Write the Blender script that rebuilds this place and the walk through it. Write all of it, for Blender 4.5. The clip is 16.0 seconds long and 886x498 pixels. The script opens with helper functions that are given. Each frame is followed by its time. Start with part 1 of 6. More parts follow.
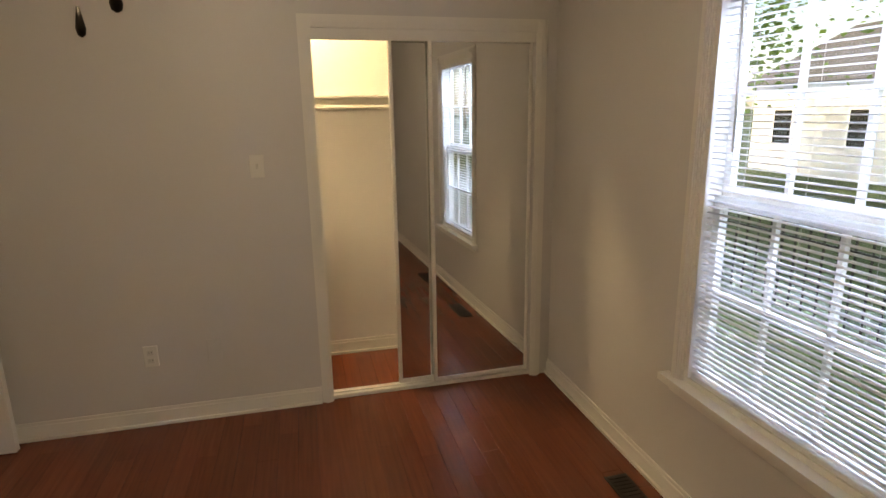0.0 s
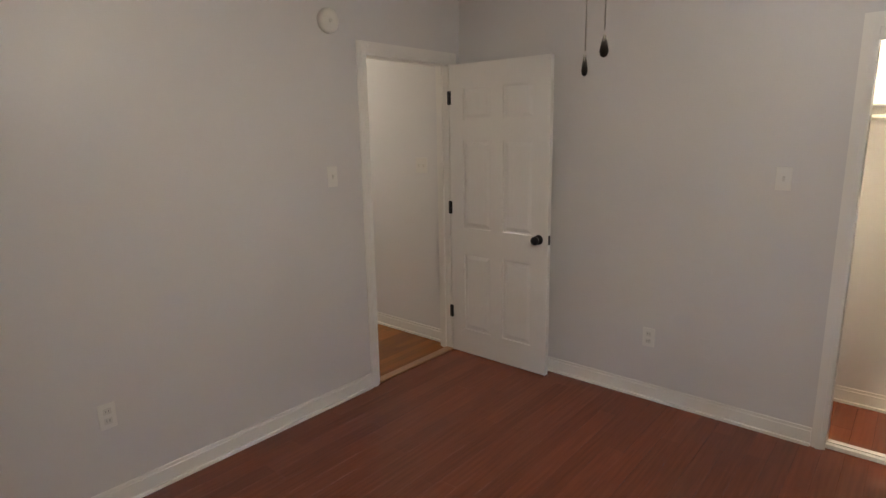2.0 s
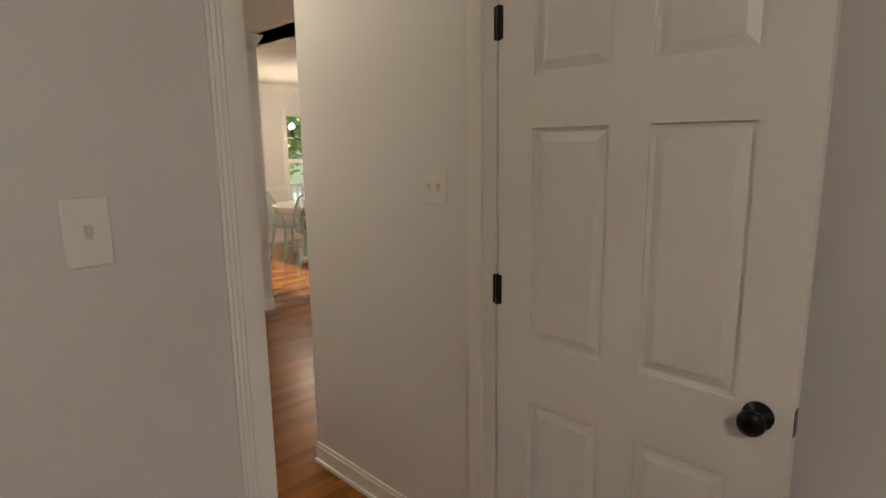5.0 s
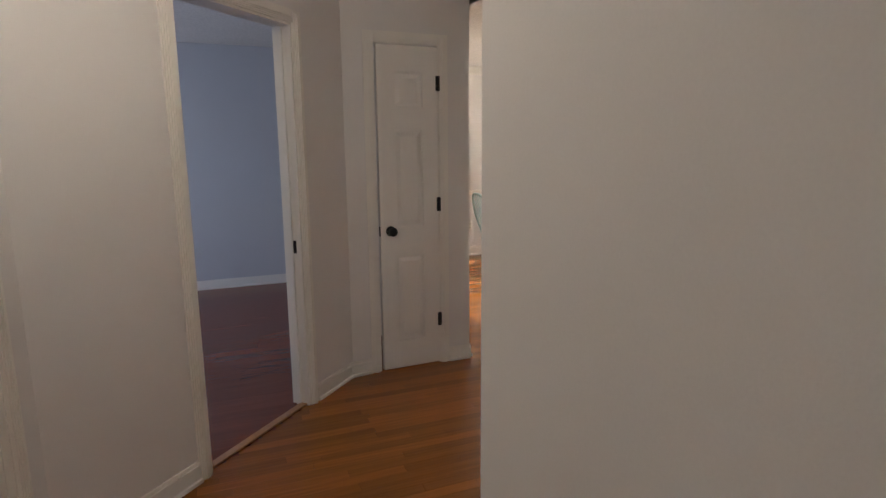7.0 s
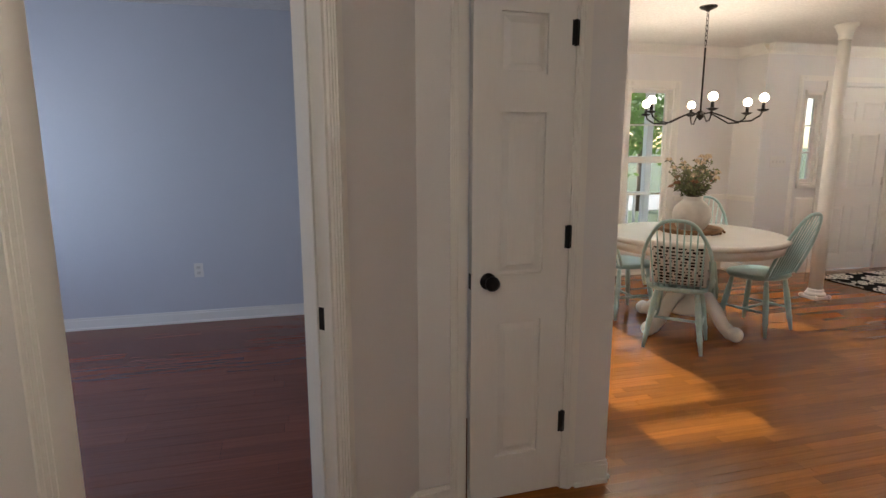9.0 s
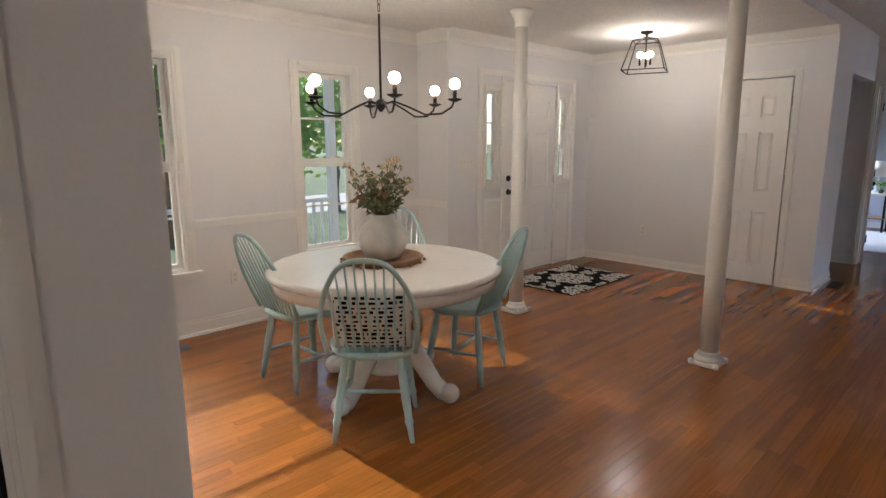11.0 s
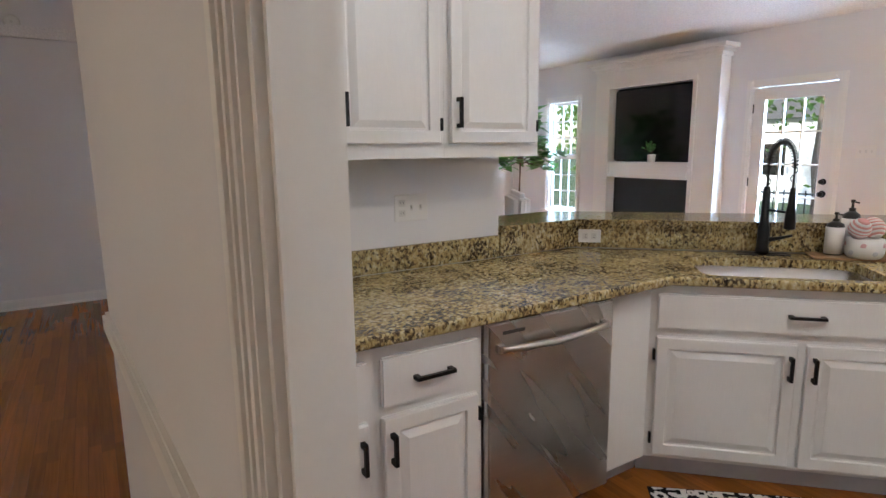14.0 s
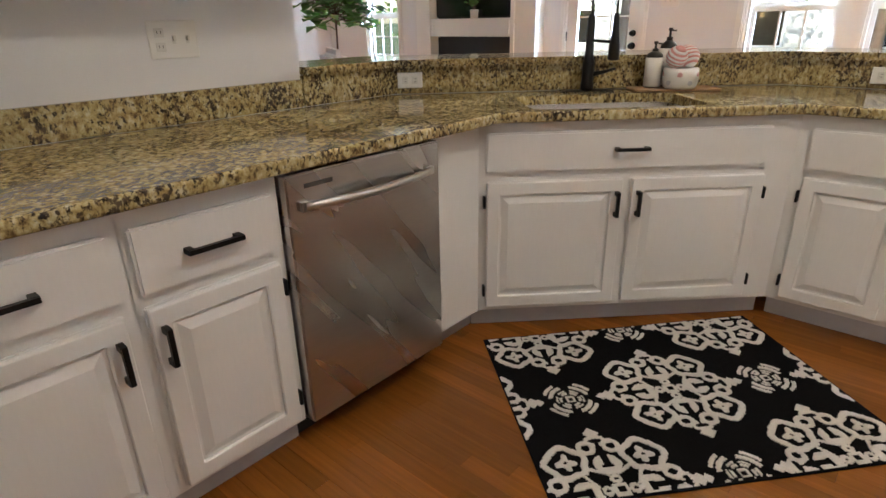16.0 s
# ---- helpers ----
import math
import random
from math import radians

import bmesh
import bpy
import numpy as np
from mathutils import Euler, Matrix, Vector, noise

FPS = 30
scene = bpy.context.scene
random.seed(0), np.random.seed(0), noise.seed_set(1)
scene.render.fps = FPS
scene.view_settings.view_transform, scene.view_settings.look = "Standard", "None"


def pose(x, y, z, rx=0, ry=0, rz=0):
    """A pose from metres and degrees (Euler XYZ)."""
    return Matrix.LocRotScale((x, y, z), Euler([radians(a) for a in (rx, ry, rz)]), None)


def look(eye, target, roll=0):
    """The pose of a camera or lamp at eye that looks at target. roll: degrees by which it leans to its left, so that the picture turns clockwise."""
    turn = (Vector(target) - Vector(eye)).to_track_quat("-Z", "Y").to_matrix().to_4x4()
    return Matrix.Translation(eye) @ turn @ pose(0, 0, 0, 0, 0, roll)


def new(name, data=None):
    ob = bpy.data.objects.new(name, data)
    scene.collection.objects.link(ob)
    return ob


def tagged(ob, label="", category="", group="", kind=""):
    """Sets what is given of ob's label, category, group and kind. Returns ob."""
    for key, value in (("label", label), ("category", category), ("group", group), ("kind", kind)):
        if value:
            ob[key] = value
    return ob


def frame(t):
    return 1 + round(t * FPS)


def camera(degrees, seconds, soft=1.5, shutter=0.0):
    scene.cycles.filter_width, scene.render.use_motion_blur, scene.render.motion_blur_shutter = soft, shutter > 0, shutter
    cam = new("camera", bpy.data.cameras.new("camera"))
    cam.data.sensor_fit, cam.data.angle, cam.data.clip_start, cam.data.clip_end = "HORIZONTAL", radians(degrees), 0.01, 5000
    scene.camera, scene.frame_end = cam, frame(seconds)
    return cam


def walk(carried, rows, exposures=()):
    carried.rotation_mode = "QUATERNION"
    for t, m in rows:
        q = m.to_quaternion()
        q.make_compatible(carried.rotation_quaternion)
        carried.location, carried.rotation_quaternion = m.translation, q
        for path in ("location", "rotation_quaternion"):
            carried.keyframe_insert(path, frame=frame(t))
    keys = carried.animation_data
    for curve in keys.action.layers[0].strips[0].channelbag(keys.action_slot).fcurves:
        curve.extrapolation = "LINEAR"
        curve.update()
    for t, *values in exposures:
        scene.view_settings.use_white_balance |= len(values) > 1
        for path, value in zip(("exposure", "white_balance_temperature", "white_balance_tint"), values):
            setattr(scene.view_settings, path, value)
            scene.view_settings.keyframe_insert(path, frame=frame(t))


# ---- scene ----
cam = camera(76.1, 16.0)
PATH = [
    (0, (-2.13, -1.957, 1.593), (-0.242, -2.422, 1.125), -0.9),
    (0.5, (-2.24, -1.978, 1.603), (-0.291, -1.981, 1.157), -1.1),
    (1, (-2.349, -2.05, 1.609), (-0.462, -1.535, 1.189), -1.1),
    (1.5, (-2.34, -2.193, 1.605), (-0.637, -1.231, 1.188), -1.2),
    (2, (-2.306, -2.27, 1.603), (-0.818, -0.999, 1.194), -1.0),
    (2.5, (-2.151, -2.206, 1.578), (-0.73, -0.859, 1.174), -1.0),
    (3, (-1.883, -1.948, 1.577), (-0.466, -0.592, 1.184), -0.9),
    (3.5, (-1.528, -1.702, 1.569), (-0.112, -0.341, 1.187), -1.0),
    (3.7, (-1.387, -1.596, 1.566), (0.026, -0.231, 1.192), -1.0),
    (5.8, (-0.011, -0.224, 1.436), (1.327, 1.22, 1.084), -0.2),
    (6, (0.1, -0.093, 1.429), (1.398, 1.386, 1.074), -0.3),
    (6.5, (0.331, 0.265, 1.431), (1.38, 1.929, 1.073), -0.6),
    (7, (0.443, 0.622, 1.416), (1.184, 2.447, 1.07), -0.5),
    (7.5, (0.55, 0.968, 1.412), (1.011, 2.883, 1.064), -0.5),
    (8, (0.543, 1.332, 1.379), (0.896, 3.272, 1.045), -0.2),
    (8.2, (0.564, 1.464, 1.391), (0.905, 3.405, 1.052), -0.2),
    (10.3, (1.351, 2.908, 1.419), (2.396, 4.573, 1.05), -0.0),
    (10.5, (1.458, 3.006, 1.413), (2.579, 4.62, 1.044), -0.1),
    (11, (1.752, 3.23, 1.434), (3.125, 4.637, 1.066), -0.2),
    (11.5, (2.134, 3.354, 1.424), (3.734, 4.502, 1.072), -0.4),
    (12, (2.499, 3.433, 1.477), (4.236, 4.351, 1.102), -0.3),
    (12.5, (2.792, 3.383, 1.475), (4.701, 3.857, 1.114), -0.4),
    (13, (3.039, 3.24, 1.5), (5.005, 3.143, 1.146), -0.4),
    (13.5, (3.213, 3.117, 1.493), (5.094, 2.53, 1.151), -0.2),
    (14, (3.367, 2.929, 1.435), (5.04, 1.89, 1.089), -0.7),
    (14.5, (3.456, 2.768, 1.406), (4.961, 1.509, 1.017), -1.1),
    (15, (3.546, 2.677, 1.351), (4.909, 1.29, 0.881), -1.2),
    (15.5, (3.564, 2.645, 1.291), (4.85, 1.229, 0.704), -1.2),
    (16, (3.568, 2.651, 1.226), (4.798, 1.262, 0.479), -1.1),
]

# ---- exposure, world, sun ----
EXPOSURES = [(0.0, 0.84, 9000, 9), (0.7, 1.1, 9500, 11), (1.5, 1.32, 6700, 10), (3.0, 1.22, 6300, 8), (3.5, 1.18, 6700, 7), (6.0, 1.12, 6800, 10), (7.0, 0.92, 6200, 12), (8.0, 1.08, 6200, 10), (10.5, 0.97, 6000, 10), (11.5, 0.92, 5700, 11), (13.0, 1.22, 5600, 12), (14.0, 0.95, 5900, 10), (15.5, 0.84, 6100, 10), (16.0, 0.95, 6500, 9)]
walk(cam, [(t, look(eye, target, roll)) for t, eye, target, roll in PATH], EXPOSURES)

SUN_DIR = Vector((-0.015, -0.925, -0.38)).normalized()
world = bpy.data.worlds.new("sky_world")
scene.world = world
world.use_nodes = True
wn = world.node_tree.nodes
sky = wn.new("ShaderNodeTexSky")
sky.sky_type, sky.sun_disc = "NISHITA", False
sky.sun_elevation = math.asin(-SUN_DIR.z)
sky.sun_rotation = math.atan2(-SUN_DIR.x, -SUN_DIR.y)
world.node_tree.links.new(sky.outputs[0], wn["Background"].inputs[0])
wn["Background"].inputs[1].default_value = 0.15
sun_lamp = bpy.data.lights.new("sun", "SUN")
sun_lamp.energy, sun_lamp.angle, sun_lamp.color = 5.0, radians(0.6), (1.0, 0.92, 0.76)
sun = new("sun", sun_lamp)
sun.matrix_world = look((0, 0, 30), Vector((0, 0, 30)) + SUN_DIR)


def area_lamp(name, eye, target, w, h, power, color):
    d = bpy.data.lights.new(name, "AREA")
    d.shape, d.size, d.size_y, d.energy, d.color = "RECTANGLE", w, h, power, color
    ob = new(name, d)
    ob.matrix_world = look(eye, target)
    return ob


def point_lamp(name, at, power, color, radius=0.04):
    d = bpy.data.lights.new(name, "POINT")
    d.energy, d.color, d.shadow_soft_size = power, color, radius
    ob = new(name, d)
    ob.location = at
    return ob


DAY = (0.72, 0.84, 1.0)
WARM_W = (1.0, 0.90, 0.78)
BULB, FOYER, CLOSET, HALL, FAN_L, KITCHEN = 1.2, 6.0, 24.0, 3.0, 5.6, 25.0
# daylight falling in from above each window, outside the wall
def sky_lamp(x, y, inward, w, power, color=DAY, z=2.75):
    """A strip of sky high outside a window, turned into the room."""
    ax, ay = inward
    area_lamp("window_light", (x - ax * 0.75, y - ay * 0.75, z), (x + ax * 1.7, y + ay * 1.7, 0.3), w, 0.7, power, color)


sky_lamp(-0.78, -3.46, (0, 1), 1.3, 130, (0.42, 0.58, 1.0))
sky_lamp(4.5, 7.6, (0, -1), 0.9, 85)
sky_lamp(2.85, 7.6, (0, -1), 1.2, 115)
sky_lamp(6.45, -3.26, (0, 1), 1.0, 600, (0.55, 0.75, 1.0), 2.5)
sky_lamp(4.3, -3.26, (0, 1), 2.0, 720, (0.55, 0.75, 1.0), 2.5)
sky_lamp(9.7, -3.26, (0, 1), 1.0, 950, (0.55, 0.75, 1.0), 2.5)
area_lamp("window_light", (-2.03, 5.45, 1.4), (2.0, 5.6, 1.2), 1.4, 1.1, 15, (0.74, 0.82, 1.0))
sky_lamp(12.3, 6.1, (0, -1), 1.4, 110, (0.55, 0.7, 1.0))

# ---- materials ----
M = {}


def node_mat(name, base, rough=0.5, metal=0.0, grain=0.0, scale=(40, 40, 40), bump=0.0, spot=0.0, spot_scale=3.0, island=0.0, obj=0.0, coat=0.0, spec=0.5):
    """A principled material with fine grain, broad mottling, relief and per-piece variation."""
    m = bpy.data.materials.new(name)
    m.use_nodes = True
    nt = m.node_tree
    N, L = nt.nodes, nt.links
    b = N["Principled BSDF"]
    b.inputs["Roughness"].default_value = rough
    b.inputs["Metallic"].default_value = metal
    b.inputs["Coat Weight"].default_value = coat
    b.inputs["Specular IOR Level"].default_value = spec
    tc = N.new("ShaderNodeTexCoord")
    mp = N.new("ShaderNodeMapping")
    mp.inputs["Scale"].default_value = scale
    coord = tc.outputs["Object"]
    if obj:
        coord = N.new("ShaderNodeNewGeometry").outputs["Position"]
    L.new(coord, mp.inputs[0])
    n1 = N.new("ShaderNodeTexNoise")
    n1.inputs["Scale"].default_value = 1.0
    n1.inputs["Detail"].default_value = 5
    L.new(mp.outputs[0], n1.inputs["Vector"])
    n2 = N.new("ShaderNodeTexNoise")
    n2.inputs["Scale"].default_value = spot_scale
    n2.inputs["Detail"].default_value = 3
    L.new(coord, n2.inputs["Vector"])

    def vary(src, amount, last):
        mr = N.new("ShaderNodeMapRange")
        mr.inputs["From Min"].default_value, mr.inputs["From Max"].default_value = 0.3, 0.7
        mr.inputs["To Min"].default_value, mr.inputs["To Max"].default_value = 1 - amount, 1 + amount
        L.new(src, mr.inputs["Value"])
        if last is None:
            return mr.outputs[0]
        mu = N.new("ShaderNodeMath")
        mu.operation = "MULTIPLY"
        L.new(mr.outputs[0], mu.inputs[0])
        L.new(last, mu.inputs[1])
        return mu.outputs[0]

    val = vary(n1.outputs[0], grain, None)
    val = vary(n2.outputs[0], spot, val)
    if island:
        g = N.new("ShaderNodeNewGeometry")
        val = vary(g.outputs["Random Per Island"], island, val)
    if obj:
        oi = N.new("ShaderNodeObjectInfo")
        val = vary(oi.outputs["Random"], obj, val)
    hsv = N.new("ShaderNodeHueSaturation")
    hsv.inputs["Color"].default_value = (*base, 1)
    L.new(val, hsv.inputs["Value"])
    L.new(hsv.outputs[0], b.inputs["Base Color"])
    if bump:
        bp = N.new("ShaderNodeBump")
        bp.inputs["Strength"].default_value = bump
        bp.inputs["Distance"].default_value = 0.002
        L.new(n1.outputs[0], bp.inputs["Height"])
        L.new(bp.outputs[0], b.inputs["Normal"])
    M[name] = m
    return m


def emit_mat(name, color, strength):
    m = bpy.data.materials.new(name)
    m.use_nodes = True
    b = m.node_tree.nodes["Principled BSDF"]
    b.inputs["Base Color"].default_value = (*color, 1)
    b.inputs["Emission Color"].default_value = (*color, 1)
    b.inputs["Emission Strength"].default_value = strength
    M[name] = m


def glass_mat(name, tint, rough):
    m = bpy.data.materials.new(name)
    m.use_nodes = True
    b = m.node_tree.nodes["Principled BSDF"]
    b.inputs["Base Color"].default_value = (*tint, 1)
    b.inputs["Roughness"].default_value = rough
    b.inputs["Transmission Weight"].default_value = 1.0
    b.inputs["IOR"].default_value = 1.45
    M[name] = m


node_mat("wall_paint", (0.70, 0.685, 0.68), 0.55, grain=0.015, scale=(220, 220, 220), bump=0.12, spot=0.02, spot_scale=1.3)
node_mat("bedroom_paint", (0.62, 0.60, 0.59), 0.42, grain=0.015, scale=(220, 220, 220), bump=0.12, spot=0.025, spot_scale=1.3)
node_mat("blue_paint", (0.53, 0.545, 0.59), 0.5, grain=0.015, scale=(220, 220, 220), bump=0.12, spot=0.02, spot_scale=1.3)
node_mat("ceiling_paint", (0.72, 0.70, 0.68), 0.9, grain=0.10, scale=(60, 60, 60), bump=1.0, spot=0.02)
node_mat("trim_paint", (0.76, 0.74, 0.70), 0.35, grain=0.01, scale=(80, 80, 80), bump=0.03, spot=0.02)
node_mat("door_paint", (0.74, 0.72, 0.69), 0.38, grain=0.015, scale=(150, 150, 12), bump=0.08, spot=0.015)
node_mat("cabinet_paint", (0.78, 0.765, 0.74), 0.32, grain=0.012, scale=(140, 140, 20), bump=0.05, spot=0.02)
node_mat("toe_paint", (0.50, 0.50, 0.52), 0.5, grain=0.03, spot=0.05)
node_mat("oak_plank", (0.245, 0.086, 0.0145), 0.20, grain=0.16, scale=(3, 70, 20), bump=0.06, spot=0.08, spot_scale=0.9, island=0.14, coat=0.05, spec=0.28)
node_mat("oak_board", (0.245, 0.086, 0.0145), 0.20, grain=0.16, scale=(3, 70, 20), bump=0.06, spot=0.08, spot_scale=0.9, obj=0.17, coat=0.05, spec=0.28)
node_mat("cherry_plank", (0.155, 0.040, 0.018), 0.26, grain=0.16, scale=(3, 60, 20), bump=0.06, spot=0.06, spot_scale=0.9, island=0.09)
node_mat("cherry_board", (0.155, 0.040, 0.018), 0.26, grain=0.16, scale=(3, 60, 20), bump=0.06, spot=0.06, spot_scale=0.9, obj=0.09)
node_mat("joint_dark", (0.05, 0.02, 0.01), 0.8)
node_mat("black_metal", (0.012, 0.012, 0.013), 0.38, metal=0.6, grain=0.1)
node_mat("bronze_metal", (0.018, 0.014, 0.012), 0.42, metal=0.7, grain=0.15)
node_mat("steel", (0.56, 0.545, 0.53), 0.26, metal=1.0, grain=0.03, scale=(3, 90, 90), bump=0.03, spot=0.05, spot_scale=4.0)
node_mat("sink_steel", (0.55, 0.54, 0.53), 0.25, metal=1.0, grain=0.05)
node_mat("nickel", (0.55, 0.53, 0.50), 0.3, metal=1.0)
node_mat("plate_plastic", (0.72, 0.70, 0.66), 0.35)
node_mat("slot_dark", (0.06, 0.055, 0.05), 0.6)
node_mat("toggle_plastic", (0.62, 0.60, 0.56), 0.35)
node_mat("mint_paint", (0.40, 0.58, 0.58), 0.32, grain=0.05, scale=(60, 60, 15), bump=0.05, spot=0.10, spot_scale=6)
node_mat("table_paint", (0.78, 0.77, 0.74), 0.22, grain=0.02, scale=(12, 90, 40), bump=0.03, spot=0.03)
node_mat("vase_ceramic", (0.66, 0.64, 0.60), 0.30, grain=0.06, scale=(14, 14, 14), bump=0.15, spot=0.12, spot_scale=9)
node_mat("tray_wood", (0.30, 0.17, 0.08), 0.5, grain=0.25, scale=(8, 60, 30), bump=0.1)
node_mat("leaf", (0.10, 0.27, 0.055), 0.45, spot=0.25, spot_scale=25, island=0.35)
node_mat("dry_leaf", (0.14, 0.16, 0.07), 0.7, island=0.4)
node_mat("petal_cream", (0.62, 0.50, 0.34), 0.7, island=0.25)
node_mat("petal_brown", (0.24, 0.12, 0.06), 0.8, island=0.35)
node_mat("bark", (0.12, 0.08, 0.055), 0.85, grain=0.3, scale=(20, 20, 6), bump=0.6)
node_mat("fabric_white", (0.70, 0.68, 0.65), 0.9, grain=0.06, scale=(300, 300, 300), bump=0.3)
node_mat("fabric_black", (0.005, 0.005, 0.0055), 1.0, grain=0.3, scale=(350, 350, 350), bump=0.6, spec=0.08)
node_mat("pile_white", (0.66, 0.63, 0.58), 0.95, grain=0.12, scale=(350, 350, 350), bump=0.6)
node_mat("fabric_pink", (0.62, 0.30, 0.28), 0.9, grain=0.08, scale=(200, 200, 200), bump=0.3)
node_mat("fabric_brown", (0.16, 0.11, 0.085), 0.95, grain=0.2, scale=(40, 40, 40), bump=0.4)
node_mat("tv_black", (0.006, 0.006, 0.007), 0.12)
node_mat("firebox_black", (0.008, 0.008, 0.008), 0.55, grain=0.2)
node_mat("blind_white", (0.74, 0.74, 0.75), 0.45)
node_mat("vent_brown", (0.03, 0.022, 0.018), 0.5, metal=0.4)
node_mat("threshold_wood", (0.34, 0.17, 0.07), 0.35, grain=0.2, scale=(60, 60, 5))
node_mat("rail_white", (0.75, 0.75, 0.75), 0.6)
node_mat("grass", (0.07, 0.11, 0.035), 0.95, grain=0.4, scale=(12, 12, 12), spot=0.3, spot_scale=0.4)
node_mat("brick_far", (0.28, 0.12, 0.08), 0.9, grain=0.2, scale=(8, 8, 12))
node_mat("roof_far", (0.10, 0.095, 0.09), 0.9, grain=0.2, scale=(6, 6, 6))
node_mat("siding_far", (0.55, 0.56, 0.57), 0.8, grain=0.05)
node_mat("concrete", (0.42, 0.41, 0.39), 0.9, grain=0.1, scale=(20, 20, 20), spot=0.1)
node_mat("tree_leaf", (0.09, 0.16, 0.035), 0.6, island=0.4)
node_mat("soap_black", (0.015, 0.013, 0.012), 0.3)
node_mat("label_white", (0.72, 0.70, 0.66), 0.5)
node_mat("dining_pink", (0.60, 0.34, 0.34), 0.5)
glass_mat("window_glass", (0.95, 0.97, 0.98), 0.0)
glass_mat("bulb_glass", (1, 1, 1), 0.0)
emit_mat("bulb_glow", (1.0, 0.80, 0.55), 40)
emit_mat("lamp_glow", (1.0, 0.86, 0.66), 18)
mm = bpy.data.materials.new("mirror")
mm.use_nodes = True
mb = mm.node_tree.nodes["Principled BSDF"]
mb.inputs["Base Color"].default_value, mb.inputs["Metallic"].default_value, mb.inputs["Roughness"].default_value = (0.82, 0.83, 0.82, 1), 1.0, 0.02
M["mirror"] = mm


def granite():
    """Tan stone with drifting dark brown and cream flecks drawn out along one direction."""
    m = bpy.data.materials.new("granite")
    m.use_nodes = True
    nt = m.node_tree
    N, L = nt.nodes, nt.links
    b = N["Principled BSDF"]
    b.inputs["Roughness"].default_value = 0.10
    tc = N.new("ShaderNodeTexCoord")
    mp = N.new("ShaderNodeMapping")
    mp.inputs["Rotation"].default_value = (0, 0, 0.5)
    mp.inputs["Scale"].default_value = (1.0, 0.78, 0.6)
    L.new(tc.outputs["Object"], mp.inputs[0])

    def noise(scale, detail, rough, warp):
        n = N.new("ShaderNodeTexNoise")
        n.inputs["Scale"].default_value, n.inputs["Detail"].default_value = scale, detail
        n.inputs["Roughness"].default_value, n.inputs["Distortion"].default_value = rough, warp
        L.new(mp.outputs[0], n.inputs["Vector"])
        return n.outputs[0]

    def ramp(src, stops):
        r = N.new("ShaderNodeValToRGB")
        e = r.color_ramp.elements
        e[0].position, e[0].color = stops[0][0], (*stops[0][1], 1)
        e[1].position, e[1].color = stops[1][0], (*stops[1][1], 1)
        for q, c in stops[2:]:
            e.new(q).color = (*c, 1)
        L.new(src, r.inputs[0])
        return r.outputs[0]

    def blend(kind, fac, a, c):
        x = N.new("ShaderNodeMix")
        x.data_type, x.blend_type = "RGBA", kind
        if isinstance(fac, float):
            x.inputs[0].default_value = fac
        else:
            L.new(fac, x.inputs[0])
        L.new(a, x.inputs[6])
        L.new(c, x.inputs[7])
        return x.outputs[2]

    ground = ramp(noise(70, 4, 0.62, 0.1), [(0.34, (0.13, 0.085, 0.036)), (0.44, (0.33, 0.245, 0.10)), (0.55, (0.47, 0.38, 0.18)), (0.68, (0.58, 0.53, 0.36))])
    drift = noise(8, 4, 0.6, 0.4)
    fleck = noise(105, 3, 0.62, 0.15)
    add = N.new("ShaderNodeMath")
    add.operation = "MULTIPLY_ADD"
    L.new(drift, add.inputs[0])
    add.inputs[1].default_value = 0.55
    L.new(fleck, add.inputs[2])
    mask = ramp(add.outputs[0], [(0.665, (1, 1, 1)), (0.76, (0, 0, 0))])
    dark = ramp(noise(60, 3, 0.6, 0), [(0.4, (0.022, 0.017, 0.012)), (0.62, (0.11, 0.078, 0.045))])
    L.new(blend("MIX", mask, ground, dark), b.inputs["Base Color"])
    M["granite"] = m


def steel():
    """Brushed steel with slanting wipe marks in its gloss."""
    m = M["steel"]
    nt = m.node_tree
    N, L = nt.nodes, nt.links
    tc, mp, n = N.new("ShaderNodeTexCoord"), N.new("ShaderNodeMapping"), N.new("ShaderNodeTexNoise")
    mp.vector_type = "TEXTURE"
    mp.inputs["Rotation"].default_value = (0, radians(-38), 0)
    mp.inputs["Scale"].default_value = (0.09, 1, 0.8)
    n.inputs["Scale"].default_value, n.inputs["Detail"].default_value, n.inputs["Distortion"].default_value = 1.0, 2, 0.0
    L.new(tc.outputs["Object"], mp.inputs[0])
    L.new(mp.outputs[0], n.inputs["Vector"])
    r = N.new("ShaderNodeMapRange")
    r.inputs["From Min"].default_value, r.inputs["From Max"].default_value = 0.36, 0.64
    r.inputs["To Min"].default_value, r.inputs["To Max"].default_value = 0.26, 0.30
    L.new(n.outputs[0], r.inputs["Value"])
    L.new(r.outputs[0], N["Principled BSDF"].inputs["Roughness"])


steel()
granite()


def leafy(name):
    """Lets light through the leaves as well."""
    m = M[name]
    nt = m.node_tree
    b, out = nt.nodes["Principled BSDF"], nt.nodes["Material Output"]
    tr_, mix = nt.nodes.new("ShaderNodeBsdfTranslucent"), nt.nodes.new("ShaderNodeMixShader")
    tr_.inputs[0].default_value = (0.22, 0.38, 0.06, 1)
    mix.inputs[0].default_value = 0.5
    nt.links.new(b.outputs[0], mix.inputs[1])
    nt.links.new(tr_.outputs[0], mix.inputs[2])
    nt.links.new(mix.outputs[0], out.inputs[0])


leafy("tree_leaf")

# ---- mesh helpers ----


